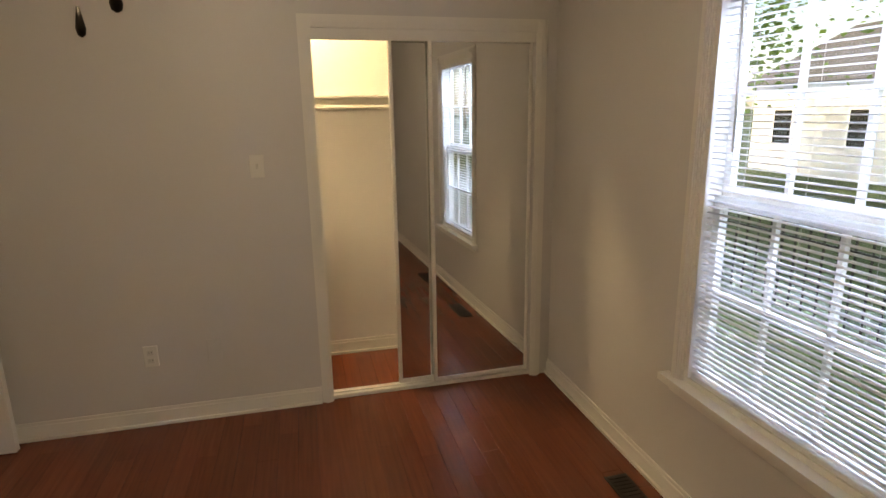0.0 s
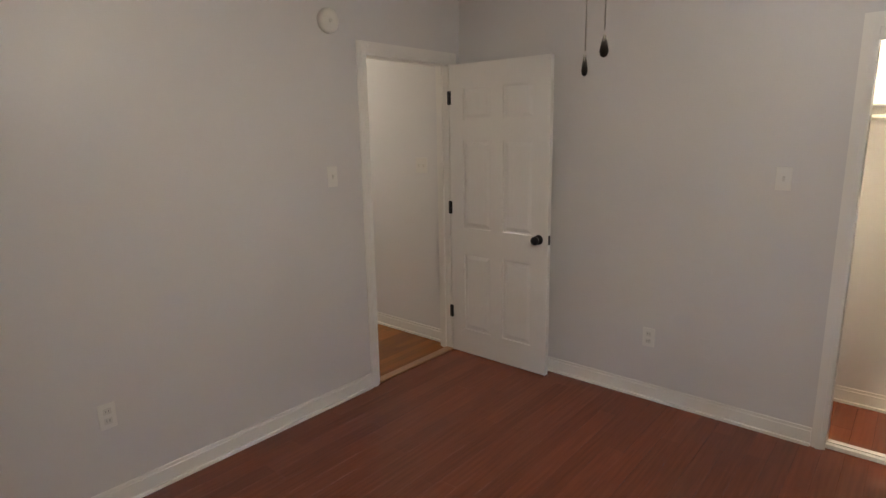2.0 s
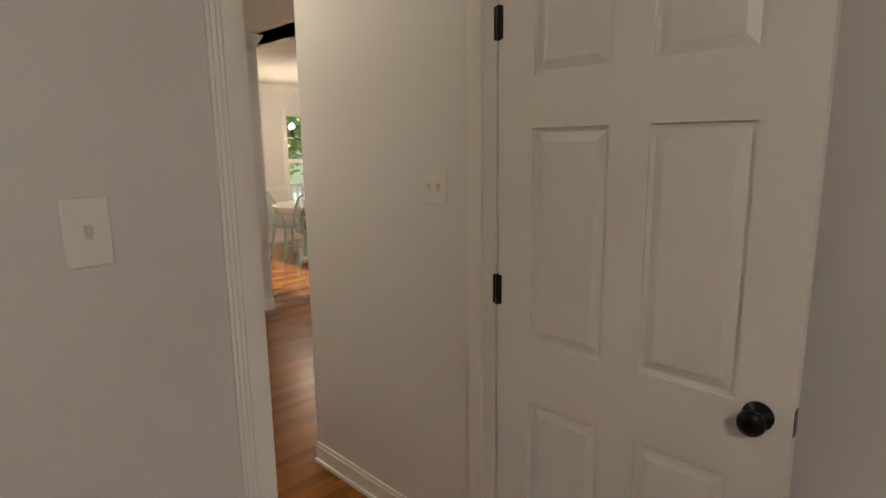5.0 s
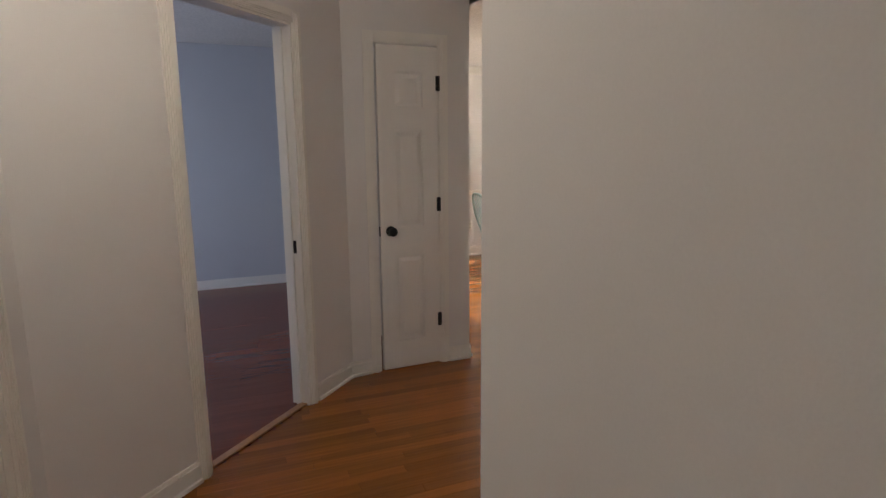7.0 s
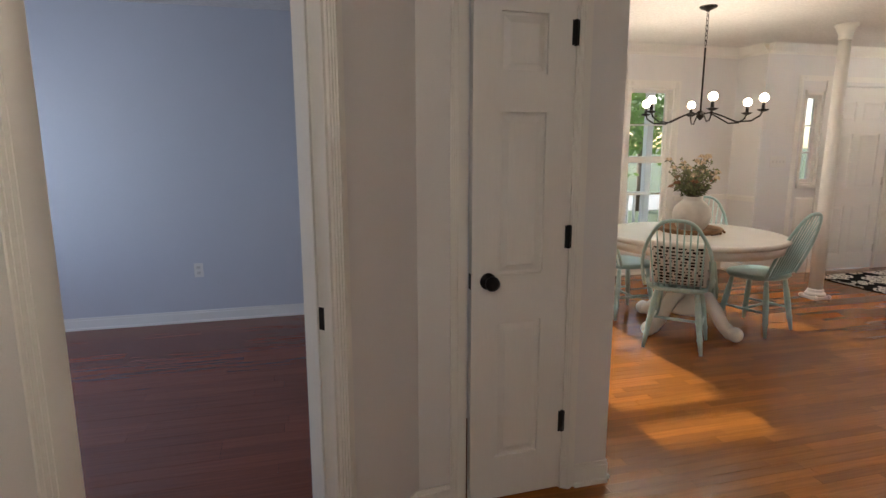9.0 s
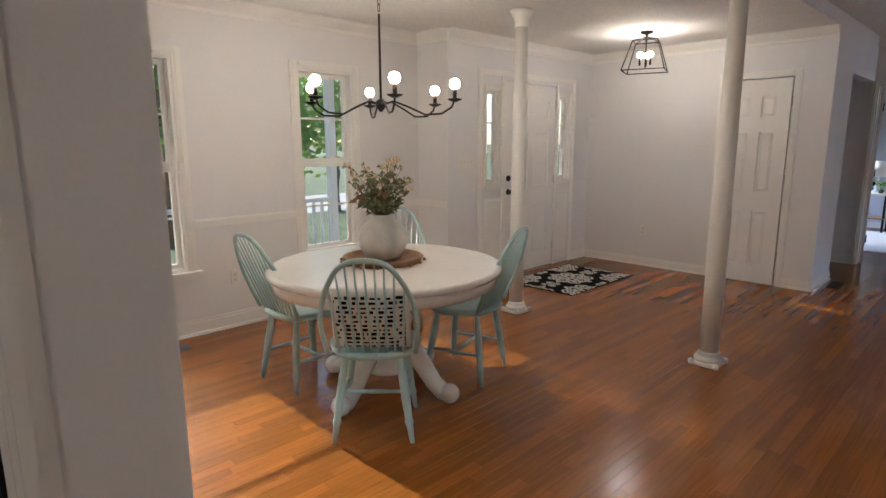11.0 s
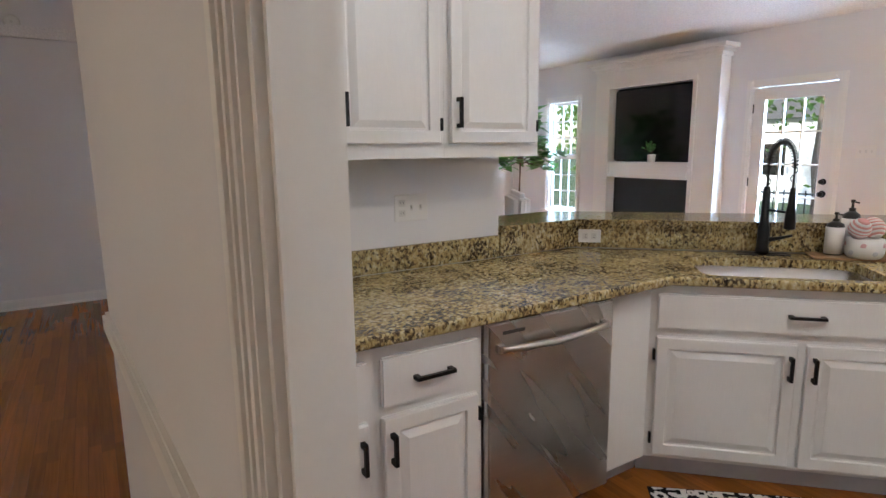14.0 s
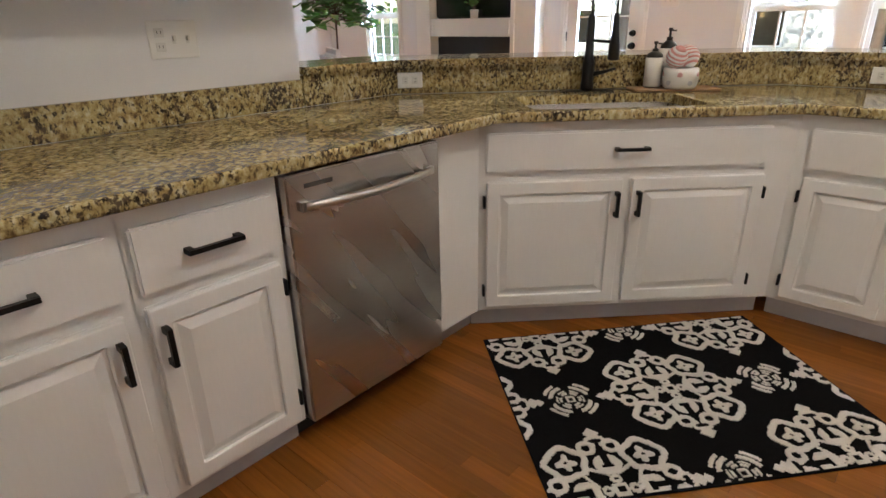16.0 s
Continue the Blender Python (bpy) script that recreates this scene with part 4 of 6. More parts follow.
part("bar_upstand", prism(bmesh.new(), line + offset_line(line, 0.02)[::-1], 0.9142, 1.035), "granite", wt)
bar = thing("bar_top", "raised granite breakfast bar top", "countertop")
bm = prism(bmesh.new(), offset_line(line, -0.025) + offset_line(line, 0.36)[::-1], 1.0355, 1.066)
bevel(bm, 0.008, 2)
part("slab", bm, "granite", bar)
struct("wall_half_bar", prism(bmesh.new(), offset_line(line, 0.021) + offset_line(line, 0.14)[::-1], 0, 1.035), "wall_paint", "low wall carrying the breakfast bar", "wall")

# sink, faucet, soap, bowl
sk = thing("sink", "stainless steel undermount sink bowl", "sink")
bm = bmesh.new()
rows = []
for s, z in ((1.03, 0.874), (1.0, 0.874), (0.97, 0.72), (0.88, 0.69), (0.1, 0.685)):
    rows.append([bm.verts.new((*(SC + (Vector(p) - SC) * s), z)) for p in ring])
for a, c in zip(rows, rows[1:]):
    for i in range(28):
        f = bm.faces.new((a[i], a[(i + 1) % 28], c[(i + 1) % 28], c[i]))
        f.smooth = True
bm.faces.new(rows[-1])
part("bowl", bm, "sink_steel", sk)
fa = thing("faucet", "matt black spring-neck pull-down faucet", "faucet", pose(4.845, 0.19, 0.914, 0, 0, 80))
b = box_bm(-0.03, -0.12, 0, 0.03, 0.12, 0.006, 0.002)
part("base_plate", b, "black_metal", fa, "", pose(0, 0, 0, 0, 0, 55))
part("column", lathe(bmesh.new(), [(0.030, 0.006), (0.030, 0.03), (0.027, 0.04), (0.026, 0.13), (0.019, 0.165), (0.017, 0.30), (0.012, 0.33)], 18), "black_metal", fa)
arc = []
for i in range(33):
    a = math.pi * i / 32
    arc.append(Vector((0, 0.065 - 0.065 * math.cos(a), 0.42 + 0.12 * math.sin(a))))
neck = [Vector((0, 0, 0.30)), Vector((0, 0, 0.36))] + arc + [Vector((0, 0.13, 0.36)), Vector((0, 0.13, 0.30))]
part("hose", tube(bmesh.new(), neck, 0.0055, 8), "black_metal", fa)
coil = []
path_len = len(neck) - 1
for i in range(26 * 10 + 1):
    u = i / 260 * (path_len - 1)
    k = min(int(u), path_len - 1)
    p = neck[k].lerp(neck[k + 1], u - k)
    d = (neck[k + 1] - neck[k]).normalized()
    s = Vector((1, 0, 0))
    q = s.cross(d)
    a = 2 * math.pi * i / 10
    coil.append(p + 0.0135 * (math.cos(a) * s + math.sin(a) * q))
part("spring", tube(bmesh.new(), coil, 0.0027, 5), "black_metal", fa)
b = lathe(bmesh.new(), [(0.010, 0.33), (0.013, 0.30), (0.016, 0.25), (0.022, 0.21), (0.025, 0.145), (0.02, 0.14)], 16, Matrix.Translation((0, 0.13, 0)))
part("spray_head", b, "black_metal", fa)
b = tube(bmesh.new(), [(0, 0, 0.22), (0, 0.13, 0.215)], 0.006, 8)
part("holder", b, "black_metal", fa)
b = tube(bmesh.new(), [(0.02, 0, 0.075), (0.07, 0, 0.085), (0.12, 0, 0.10)], [0.012, 0.008, 0.006], 8)
part("lever", b, "black_metal", fa, "", pose(0, 0, 0, 0, 0, 132))
bd2 = thing("soap_board", "thin wooden board beside the sink", "board", pose(4.565, -0.055, 0.9145, 0, 0, 40))
part("board", box_bm(-0.21, -0.075, 0, 0.17, 0.085, 0.010, 0.003), "tray_wood", bd2)


def soap(at, h, label):
    e = thing("soap_bottle", label, "soap bottle", Matrix.Translation(at))
    part("bottle", lathe(bmesh.new(), [(0.036, 0), (0.038, 0.004), (0.038, h * 0.66), (0.033, h * 0.73), (0.013, h * 0.79)], 20), "soap_black", e)
    part("label", lathe(bmesh.new(), [(0.0386, 0.005), (0.0386, h * 0.655)], 20), "label_white", e, "white paper label with small print")
    for z in (0.18, 0.36, 0.54):
        part("print_bar", box_bm(-0.018, -0.0392, h * z, 0.016, -0.0384, h * z + 0.002), "slot_dark", e, "small dark print", pose(0, 0, 0, 0, 0, -25))
    b = lathe(bmesh.new(), [(0.014, h * 0.79), (0.014, h * 0.84), (0.006, h * 0.85), (0.005, h * 0.94), (0.010, h * 0.95), (0.009, h)], 12)
    tube(b, [(0, 0, h * 0.96), (-0.03, 0.01, h * 0.95)], 0.004, 6)
    part("pump", b, "soap_black", e, "black pump top")


soap((4.631, -0.029, 0.925), 0.20, "dark soap bottle with white label and pump")
soap((4.606, -0.119, 0.925), 0.255, "taller dark soap bottle with pump")
bw = thing("ceramic_bowl", "small white floral bowl on the soap board", "bowl", pose(4.512, -0.049, 0.925))
part("bowl", lathe(bmesh.new(), [(0.062, 0), (0.072, 0.010), (0.078, 0.045), (0.074, 0.088), (0.067, 0.088)], 20), "label_white", bw)
for k in range(10):
    a = k * 0.628
    b = bmesh.new()
    bmesh.ops.create_icosphere(b, subdivisions=1, radius=0.013)
    for v in b.verts:
        v.co = Vector((v.co.x, v.co.y * 0.25, v.co.z))
    part("flower_print", b, "dining_pink" if k % 2 else "toe_paint", bw, "small printed flower", pose(0.0755 * math.cos(a), 0.0755 * math.sin(a), 0.062 if k % 2 else 0.028, 0, 0, math.degrees(a) + 90))
sc = thing("cloth_puffs", "pink and white striped rolled cloths in the bowl", "cloth", pose(4.512, -0.049, 1.04))
for k, (ox, oy) in enumerate(((-0.036, -0.020), (0.036, 0.020))):
    for q in range(12):
        b = bmesh.new()
        u0, u1 = q / 12, (q + 1) / 12
        lathe(b, [(0.046 * math.sin(math.pi * (0.04 + 0.92 * u)) ** 0.6, 0.10 * u) for u in (u0, (u0 + u1) / 2, u1)], 16)
        part("cloth_stripe", b, "fabric_pink" if q % 2 else "fabric_white", sc, "", pose(ox, oy, -0.022, 18 * (-1) ** k, 28 * (-1) ** k, 0))


def leaf_shape(bm, at, d, up, length, width):
    d, up = d.normalized(), up.normalized()
    s = d.cross(up).normalized()
    p = [at, at + d * length * 0.4 + s * width / 2 + up * 0.12 * length, at + d * length, at + d * length * 0.4 - s * width / 2 + up * 0.12 * length, at + d * length * 0.5 + up * 0.02]
    v = [bm.verts.new(q) for q in p]
    for f in ((0, 1, 4), (1, 2, 4), (2, 3, 4), (3, 0, 4)):
        bm.faces.new([v[i] for i in f])


def potted(name, label, m, pot_profile, pot_mat, stems, reach, leaf_len, mat="leaf", seed=1, leaves=9):
    rng = random.Random(seed)
    e = thing(name, label, "plant", m)
    part("pot", lathe(bmesh.new(), pot_profile, 20), pot_mat, e)
    top = max(z for _, z in pot_profile)
    st, lf = bmesh.new(), bmesh.new()
    for k in range(stems):
        a = rng.uniform(0, 6.28)
        out, hgt = rng.uniform(0.3, 1.0) * reach, rng.uniform(0.45, 1.0) * reach
        p = [Vector((0, 0, top * 0.8)), Vector((math.cos(a) * out * 0.4, math.sin(a) * out * 0.4, top + hgt * 0.6)), Vector((math.cos(a) * out, math.sin(a) * out, top + hgt))]
        tube(st, p, 0.002, 5)
        for i in range(leaves):
            u = 0.35 + 0.65 * i / leaves
            q = p[0].lerp(p[1], u * 2) if u < 0.5 else p[1].lerp(p[2], u * 2 - 1)
            b = rng.uniform(0, 6.28)
            leaf_shape(lf, q, Vector((math.cos(b), math.sin(b), rng.uniform(-0.2, 0.7))), Vector((0, 0, 1)), leaf_len * rng.uniform(0.7, 1.2), leaf_len * 0.5)
    part("stems", st, "bark", e)
    part("leaves", lf, mat, e)["kind"] = "stuff"
    return e


potted("counter_plant", "leafy green plant in a cream pot on the worktop", pose(5.27, 2.55, 0.914), [(0.045, 0), (0.055, 0.01), (0.062, 0.10), (0.058, 0.115), (0.05, 0.11)], "label_white", 12, 0.26, 0.055, "leaf", 4)
cn = thing("candle_jar", "small pink candle jar beside the plant pot", "candle", pose(5.13, 2.49, 0.914))
part("jar", lathe(bmesh.new(), [(0.034, 0), (0.038, 0.004), (0.038, 0.07), (0.035, 0.075)], 20), "dining_pink", cn)
part("lid", lathe(bmesh.new(), [(0.037, 0.075), (0.037, 0.085), (0.03, 0.088)], 20), "tray_wood", cn)

kl = thing("kitchen_lamp", "round flush kitchen ceiling lamp", "ceiling light", pose(3.05, 1.35, 3.12))
part("base", lathe(bmesh.new(), [(0.16, 0), (0.16, -0.03)], 28), "nickel", kl)
part("bowl", lathe(bmesh.new(), [(0.155, -0.03), (0.14, -0.07), (0.08, -0.10), (0.01, -0.11)], 28), "lamp_glow", kl, "frosted glass bowl").visible_shadow = False
point_lamp("kitchen_light", (3.05, 1.35, 3.03), KITCHEN, (1.0, 0.93, 0.86), 0.14)
part("stem", tube(bmesh.new(), [(0, 0, 0), (0, 0, 0.12)], 0.02, 10), "nickel", kl)
bc = thing("breakfast_chandelier", "dark metal chandelier over the breakfast area", "chandelier", pose(4.05, -1.75, 0))
part("stem", tube(bmesh.new(), [(0, 0, 3.02), (0, 0, 1.95)], 0.008, 8), "bronze_metal", bc)
part("hub", lathe(bmesh.new(), [(0.006, 1.90), (0.03, 1.93), (0.02, 1.97)], 16), "bronze_metal", bc)
for k in range(5):
    a = radians(72 * k + 30)
    d = Vector((math.cos(a), math.sin(a), 0))
    arm = part("arm", tube(bmesh.new(), [d * r + Vector((0, 0, z)) for r, z in ((0.02, 1.95), (0.12, 1.91), (0.24, 1.89), (0.30, 1.95))], 0.006, 8), "bronze_metal", bc)
    part("cup", lathe(bmesh.new(), [(0.01, 1.945), (0.035, 1.96), (0.012, 1.965), (0.012, 2.01)], 14, Matrix.Translation(d * 0.30)), "bronze_metal", arm)
    b = bmesh.new()
    bmesh.ops.create_uvsphere(b, u_segments=12, v_segments=8, radius=0.028, matrix=Matrix.Translation(d * 0.30 + Vector((0, 0, 2.035))))
    part("bulb", b, "bulb_glow", arm, "glowing bulb").visible_shadow = False

# ---- dining room and foyer ----


def turned_leg(bm, a, b, r):
    """A turned, splayed leg between two points."""
    a, b = Vector(a), Vector(b)
    us = (0, 0.08, 0.2, 0.24, 0.5, 0.72, 0.76, 0.8, 1)
    rs = (0.7, 0.9, 0.95, 1.1, 1.15, 0.95, 1.2, 0.9, 0.6)
    tube(bm, [a.lerp(b, u) for u in us], [r * k for k in rs], 10)


def windsor(m, label):
    """A bow-back Windsor chair facing +x, its base at the origin."""
    e = thing("windsor_chair", label, "chair", m, "chairs round the table")
    b = bmesh.new()
    n, lo, mid, hi = 28, [], [], []
    for i in range(n):
        a = 2 * math.pi * i / n
        c, s = math.cos(a), math.sin(a)
        x = 0.21 * abs(c) ** 0.75 * (1 if c > 0 else -1)
        y = (0.235 if c > 0 else 0.215) * abs(s) ** 0.8 * (1 if s > 0 else -1)
        lo.append(b.verts.new((x * 0.93, y * 0.93, 0.425)))
        mid.append(b.verts.new((x, y, 0.442)))
        hi.append(b.verts.new((x * 0.97, y * 0.97, 0.460)))
    dish = [b.verts.new((v.co.x * 0.6, v.co.y * 0.6, 0.448)) for v in hi]
    for p, q in ((lo, mid), (mid, hi), (hi, dish)):
        for i in range(n):
            f = b.faces.new((p[i], p[(i + 1) % n], q[(i + 1) % n], q[i]))
            f.smooth = True
    b.faces.new(lo[::-1])
    b.faces.new(dish)
    part("seat", b, "mint_paint", e)
    feet = {}
    for sx in (1, -1):
        for sy in (1, -1):
            b = bmesh.new()
            top, foot = (0.13 * sx, 0.13 * sy, 0.43), (0.19 * sx, 0.19 * sy, 0.0)
            turned_leg(b, top, foot, 0.019)
            part("leg", b, "mint_paint", e)
            feet[sx, sy] = Vector(top).lerp(Vector(foot), 0.58)
    for sy in (1, -1):
        b = tube(bmesh.new(), [feet[1, sy].lerp(feet[-1, sy], u) for u in (0, 0.5, 1)], [0.008, 0.012, 0.008], 8)
        part("stretcher", b, "mint_paint", e)
    b = tube(bmesh.new(), [((feet[1, 1] + feet[-1, 1]) / 2).lerp((feet[1, -1] + feet[-1, -1]) / 2, u) for u in (0, 0.5, 1)], [0.008, 0.012, 0.008], 8)
    part("stretcher", b, "mint_paint", e)

    def bow(a):
        s, h = math.cos(a), math.sin(a)
        z = 0.455 + 0.485 * max(0.0, h) ** 0.8
        return Vector((-0.165 - 0.20 * (z - 0.455) / 0.5, 0.208 * (abs(s) ** 0.7) * (1 if s > 0 else -1) * (1 + 0.10 * math.sin(math.pi * min(1, (z - 0.455) / 0.4))), z))

    part("bow", tube(bmesh.new(), [bow(math.pi * i / 28) for i in range(29)], 0.0125, 8), "mint_paint", e)
    for k in range(9):
        y = -0.152 + 0.304 * k / 8
        yt = y * 1.12
        best = min((bow(math.pi * i / 200) for i in range(201)), key=lambda p: abs(p.y - yt) - 0.2 * (p.z > 0.6))
        p0 = Vector((-0.165, y, 0.455))
        part("spindle", tube(bmesh.new(), [p0, p0.lerp(best, 0.35), best], [0.006, 0.0075, 0.0045], 7), "mint_paint", e)
    return e


TC = Vector((3.74, 5.74))
windsor(pose(3.41, 5.42, 0, 0, 0, 46), "pale mint painted bow-back chair with a word-print cushion")
windsor(pose(3.47, 6.22, 0, 0, 0, 2), "pale mint painted bow-back Windsor chair pulled out a little")
windsor(pose(4.25, 5.58, 0, 0, 0, 108), "pale mint painted bow-back Windsor chair turned aside")
windsor(pose(4.32, 6.38, 0, 0, 0, 226), "pale mint painted bow-back Windsor chair behind the vase")

# cushion with rows of small print leaning on the chair back
cu = thing("print_cushion", "white cushion printed with rows of small black words", "cushion", pose(3.41, 5.42, 0.462, 0, 0, 46) @ pose(-0.155, 0, 0.16, 0, -14, 0))
b = bmesh.new()
n = 14
grid = {}
for side in (1, -1):
    for i in range(n + 1):
        for j in range(n + 1):
            u, v = -1 + 2 * i / n, -1 + 2 * j / n
            d = 0.045 * ((1 - u ** 4) * (1 - v ** 4)) ** 0.5
            grid[side, i, j] = b.verts.new((side * d, 0.185 * u, 0.165 * v))
    for i in range(n):
        for j in range(n):
            f = b.faces.new([grid[side, i + p, j + q] for p, q in ((0, 0), (1, 0), (1, 1), (0, 1))])
            f.smooth = True
bmesh.ops.remove_doubles(b, verts=b.verts[:], dist=0.0005)
part("cover", b, "fabric_white", cu)
rng = random.Random(3)
for r in range(12):
    y, z = -0.165, -0.138 + 0.0235 * r
    while y < 0.15:
        w = rng.uniform(0.016, 0.05)
        u, v = (y + w / 2) / 0.185, z / 0.165
        d = 0.045 * max(0.0, (1 - u ** 4) * (1 - v ** 4)) ** 0.5
        part("print_bar", box_bm(-d - 0.002, y, z, -d + 0.006, min(y + w, 0.165), z + rng.choice((0.008, 0.011, 0.014))), "fabric_black", cu, "black printed word")
        y += w + rng.uniform(0.010, 0.026)

tb = thing("dining_table", "round white painted pedestal dining table", "table", pose(TC.x, TC.y, 0))
part("tabletop", lathe(bmesh.new(), [(0.60, 0.715), (0.655, 0.718), (0.668, 0.735), (0.662, 0.752), (0.64, 0.758)], 64), "table_paint", tb)
part("apron", lathe(bmesh.new(), [(0.58, 0.652), (0.632, 0.655), (0.636, 0.716), (0.58, 0.716)], 56), "table_paint", tb)
part("pedestal", lathe(bmesh.new(), [(0.15, 0.13), (0.16, 0.16), (0.12, 0.20), (0.10, 0.26), (0.14, 0.36), (0.15, 0.44), (0.10, 0.54), (0.08, 0.58), (0.13, 0.63), (0.20, 0.648)], 28), "table_paint", tb)
for k in range(4):
    a = radians(15 + 90 * k)
    dvec = Vector((math.cos(a), math.sin(a), 0))
    pts2 = [(0.10, 0.30), (0.17, 0.27), (0.25, 0.19), (0.32, 0.10), (0.38, 0.055), (0.43, 0.05)]
    b = tube(bmesh.new(), [dvec * r + Vector((0, 0, z)) for r, z in pts2], [0.06, 0.06, 0.055, 0.05, 0.05, 0.045], 10)
    bmesh.ops.create_uvsphere(b, u_segments=14, v_segments=9, radius=0.056, matrix=Matrix.Translation(dvec * 0.425 + Vector((0, 0, 0.056))))
    for f in b.faces:
        f.smooth = True
    part("foot", b, "table_paint", tb)

tr = thing("wooden_tray", "round brown wooden tray on the table", "tray", pose(TC.x + 0.02, TC.y + 0.05, 0.7585))
part("base", lathe(bmesh.new(), [(0.215, 0), (0.226, 0.004), (0.232, 0.034), (0.224, 0.036), (0.216, 0.010), (0.02, 0.009)], 36), "tray_wood", tr)
for k in range(16):
    a = 2 * math.pi * k / 16
    b = bmesh.new()
    bmesh.ops.create_icosphere(b, subdivisions=1, radius=0.011)
    part("bead", b, "tray_wood", tr, "", Matrix.Translation((0.242 * math.cos(a), 0.242 * math.sin(a), 0.012)))
vs = thing("vase", "round mottled white ceramic vase on a wooden tray", "vase", pose(TC.x + 0.04, TC.y + 0.07, 0.769))
part("body", lathe(bmesh.new(), [(0.07, 0), (0.10, 0.01), (0.135, 0.07), (0.145, 0.12), (0.13, 0.18), (0.085, 0.225), (0.068, 0.24), (0.075, 0.262), (0.066, 0.262), (0.055, 0.235)], 36), "vase_ceramic", vs)
fl = thing("flower_bouquet", "dried bouquet of cream flowers and green leaves in the vase", "flowers", pose(TC.x + 0.04, TC.y + 0.07, 1.0))
rng = random.Random(11)
st, lf, pc, pb = bmesh.new(), bmesh.new(), bmesh.new(), bmesh.new()
for k in range(64):
    a, out, hgt = rng.uniform(0, 6.28), rng.uniform(0.02, 0.20), rng.uniform(0.10, 0.34)
    tip = Vector((math.cos(a) * out, math.sin(a) * out, hgt))
    tube(st, [(0, 0, -0.08), (tip.x * 0.35, tip.y * 0.35, hgt * 0.5), tip], 0.0018, 4)
    for i in range(11):
        u = rng.uniform(0.25, 1)
        b = rng.uniform(0, 6.28)
        leaf_shape(lf, Vector((tip.x * u, tip.y * u, tip.z * u)), Vector((math.cos(b), math.sin(b), rng.uniform(-0.3, 0.6))), Vector((0, 0, 1)), rng.uniform(0.025, 0.05), 0.016)
    if k % 2:
        target = pc if hgt > 0.17 else pb
        for i in range(16):
            b, c = rng.uniform(0, 6.28), rng.uniform(-0.3, 1)
            leaf_shape(target, tip, Vector((math.cos(b), math.sin(b), c)), Vector((0, 0, 1)), rng.uniform(0.018, 0.035), 0.014)
part("stems", st, "bark", fl)
part("leaves", lf, "dry_leaf", fl)["kind"] = "stuff"
part("blossoms", pc, "petal_cream", fl)["kind"] = "stuff"
part("dry_blossoms", pb, "petal_brown", fl)["kind"] = "stuff"

# chandelier with six candle arms
CH = Vector((3.884, 5.932, 0))
ch = thing("chandelier", "dark bronze six-arm chandelier with round glowing bulbs", "chandelier", pose(CH.x, CH.y, 0))
part("canopy", lathe(bmesh.new(), [(0.065, CEIL), (0.062, CEIL - 0.012), (0.02, CEIL - 0.03), (0.008, CEIL - 0.04)], 24), "bronze_metal", ch)
part("stem", tube(bmesh.new(), [(0, 0, CEIL - 0.30), (0, 0, 1.68)], 0.007, 10), "bronze_metal", ch)
for k in range(7):
    b = bmesh.new()
    z = CEIL - 0.05 - 0.036 * k
    tube(b, [(0.010 * math.cos(t) * (k % 2), 0.010 * math.cos(t) * (1 - k % 2), z + 0.022 * math.sin(t)) for t in (2 * math.pi * i / 10 for i in range(10))], 0.0025, 5, True)
    part("chain_link", b, "bronze_metal", ch)
part("hub", lathe(bmesh.new(), [(0.006, 1.615), (0.018, 1.63), (0.03, 1.645), (0.022, 1.66), (0.035, 1.67), (0.012, 1.69)], 18), "bronze_metal", ch)
for k in range(6):
    a = radians(60 * k + 1)
    d = Vector((math.cos(a), math.sin(a), 0))
    R = 0.445
    arm = part("arm", tube(bmesh.new(), [d * r + Vector((0, 0, z)) for r, z in ((0.02, 1.66), (0.08, 1.675), (0.17, 1.64), (0.27, 1.595), (0.37, 1.60), (0.428, 1.635), (R, 1.675))], 0.006, 8), "bronze_metal", ch)
    c = Matrix.Translation(d * R)
    part("cup", lathe(bmesh.new(), [(0.012, 1.662), (0.040, 1.675), (0.042, 1.680), (0.014, 1.684)], 18, c), "bronze_metal", arm)
    part("candle_sleeve", lathe(bmesh.new(), [(0.012, 1.684), (0.012, 1.735)], 12, c), "bronze_metal", arm)
    b = bmesh.new()
    bmesh.ops.create_uvsphere(b, u_segments=14, v_segments=10, radius=0.030, matrix=Matrix.Translation(d * R + Vector((0, 0, 1.762))))
    part("bulb", b, "bulb_glow", arm, "round glowing bulb").visible_shadow = False
    point_lamp("bulb_light", CH + d * R + Vector((0, 0, 1.762)), BULB, WARM_W, 0.03)

# columns


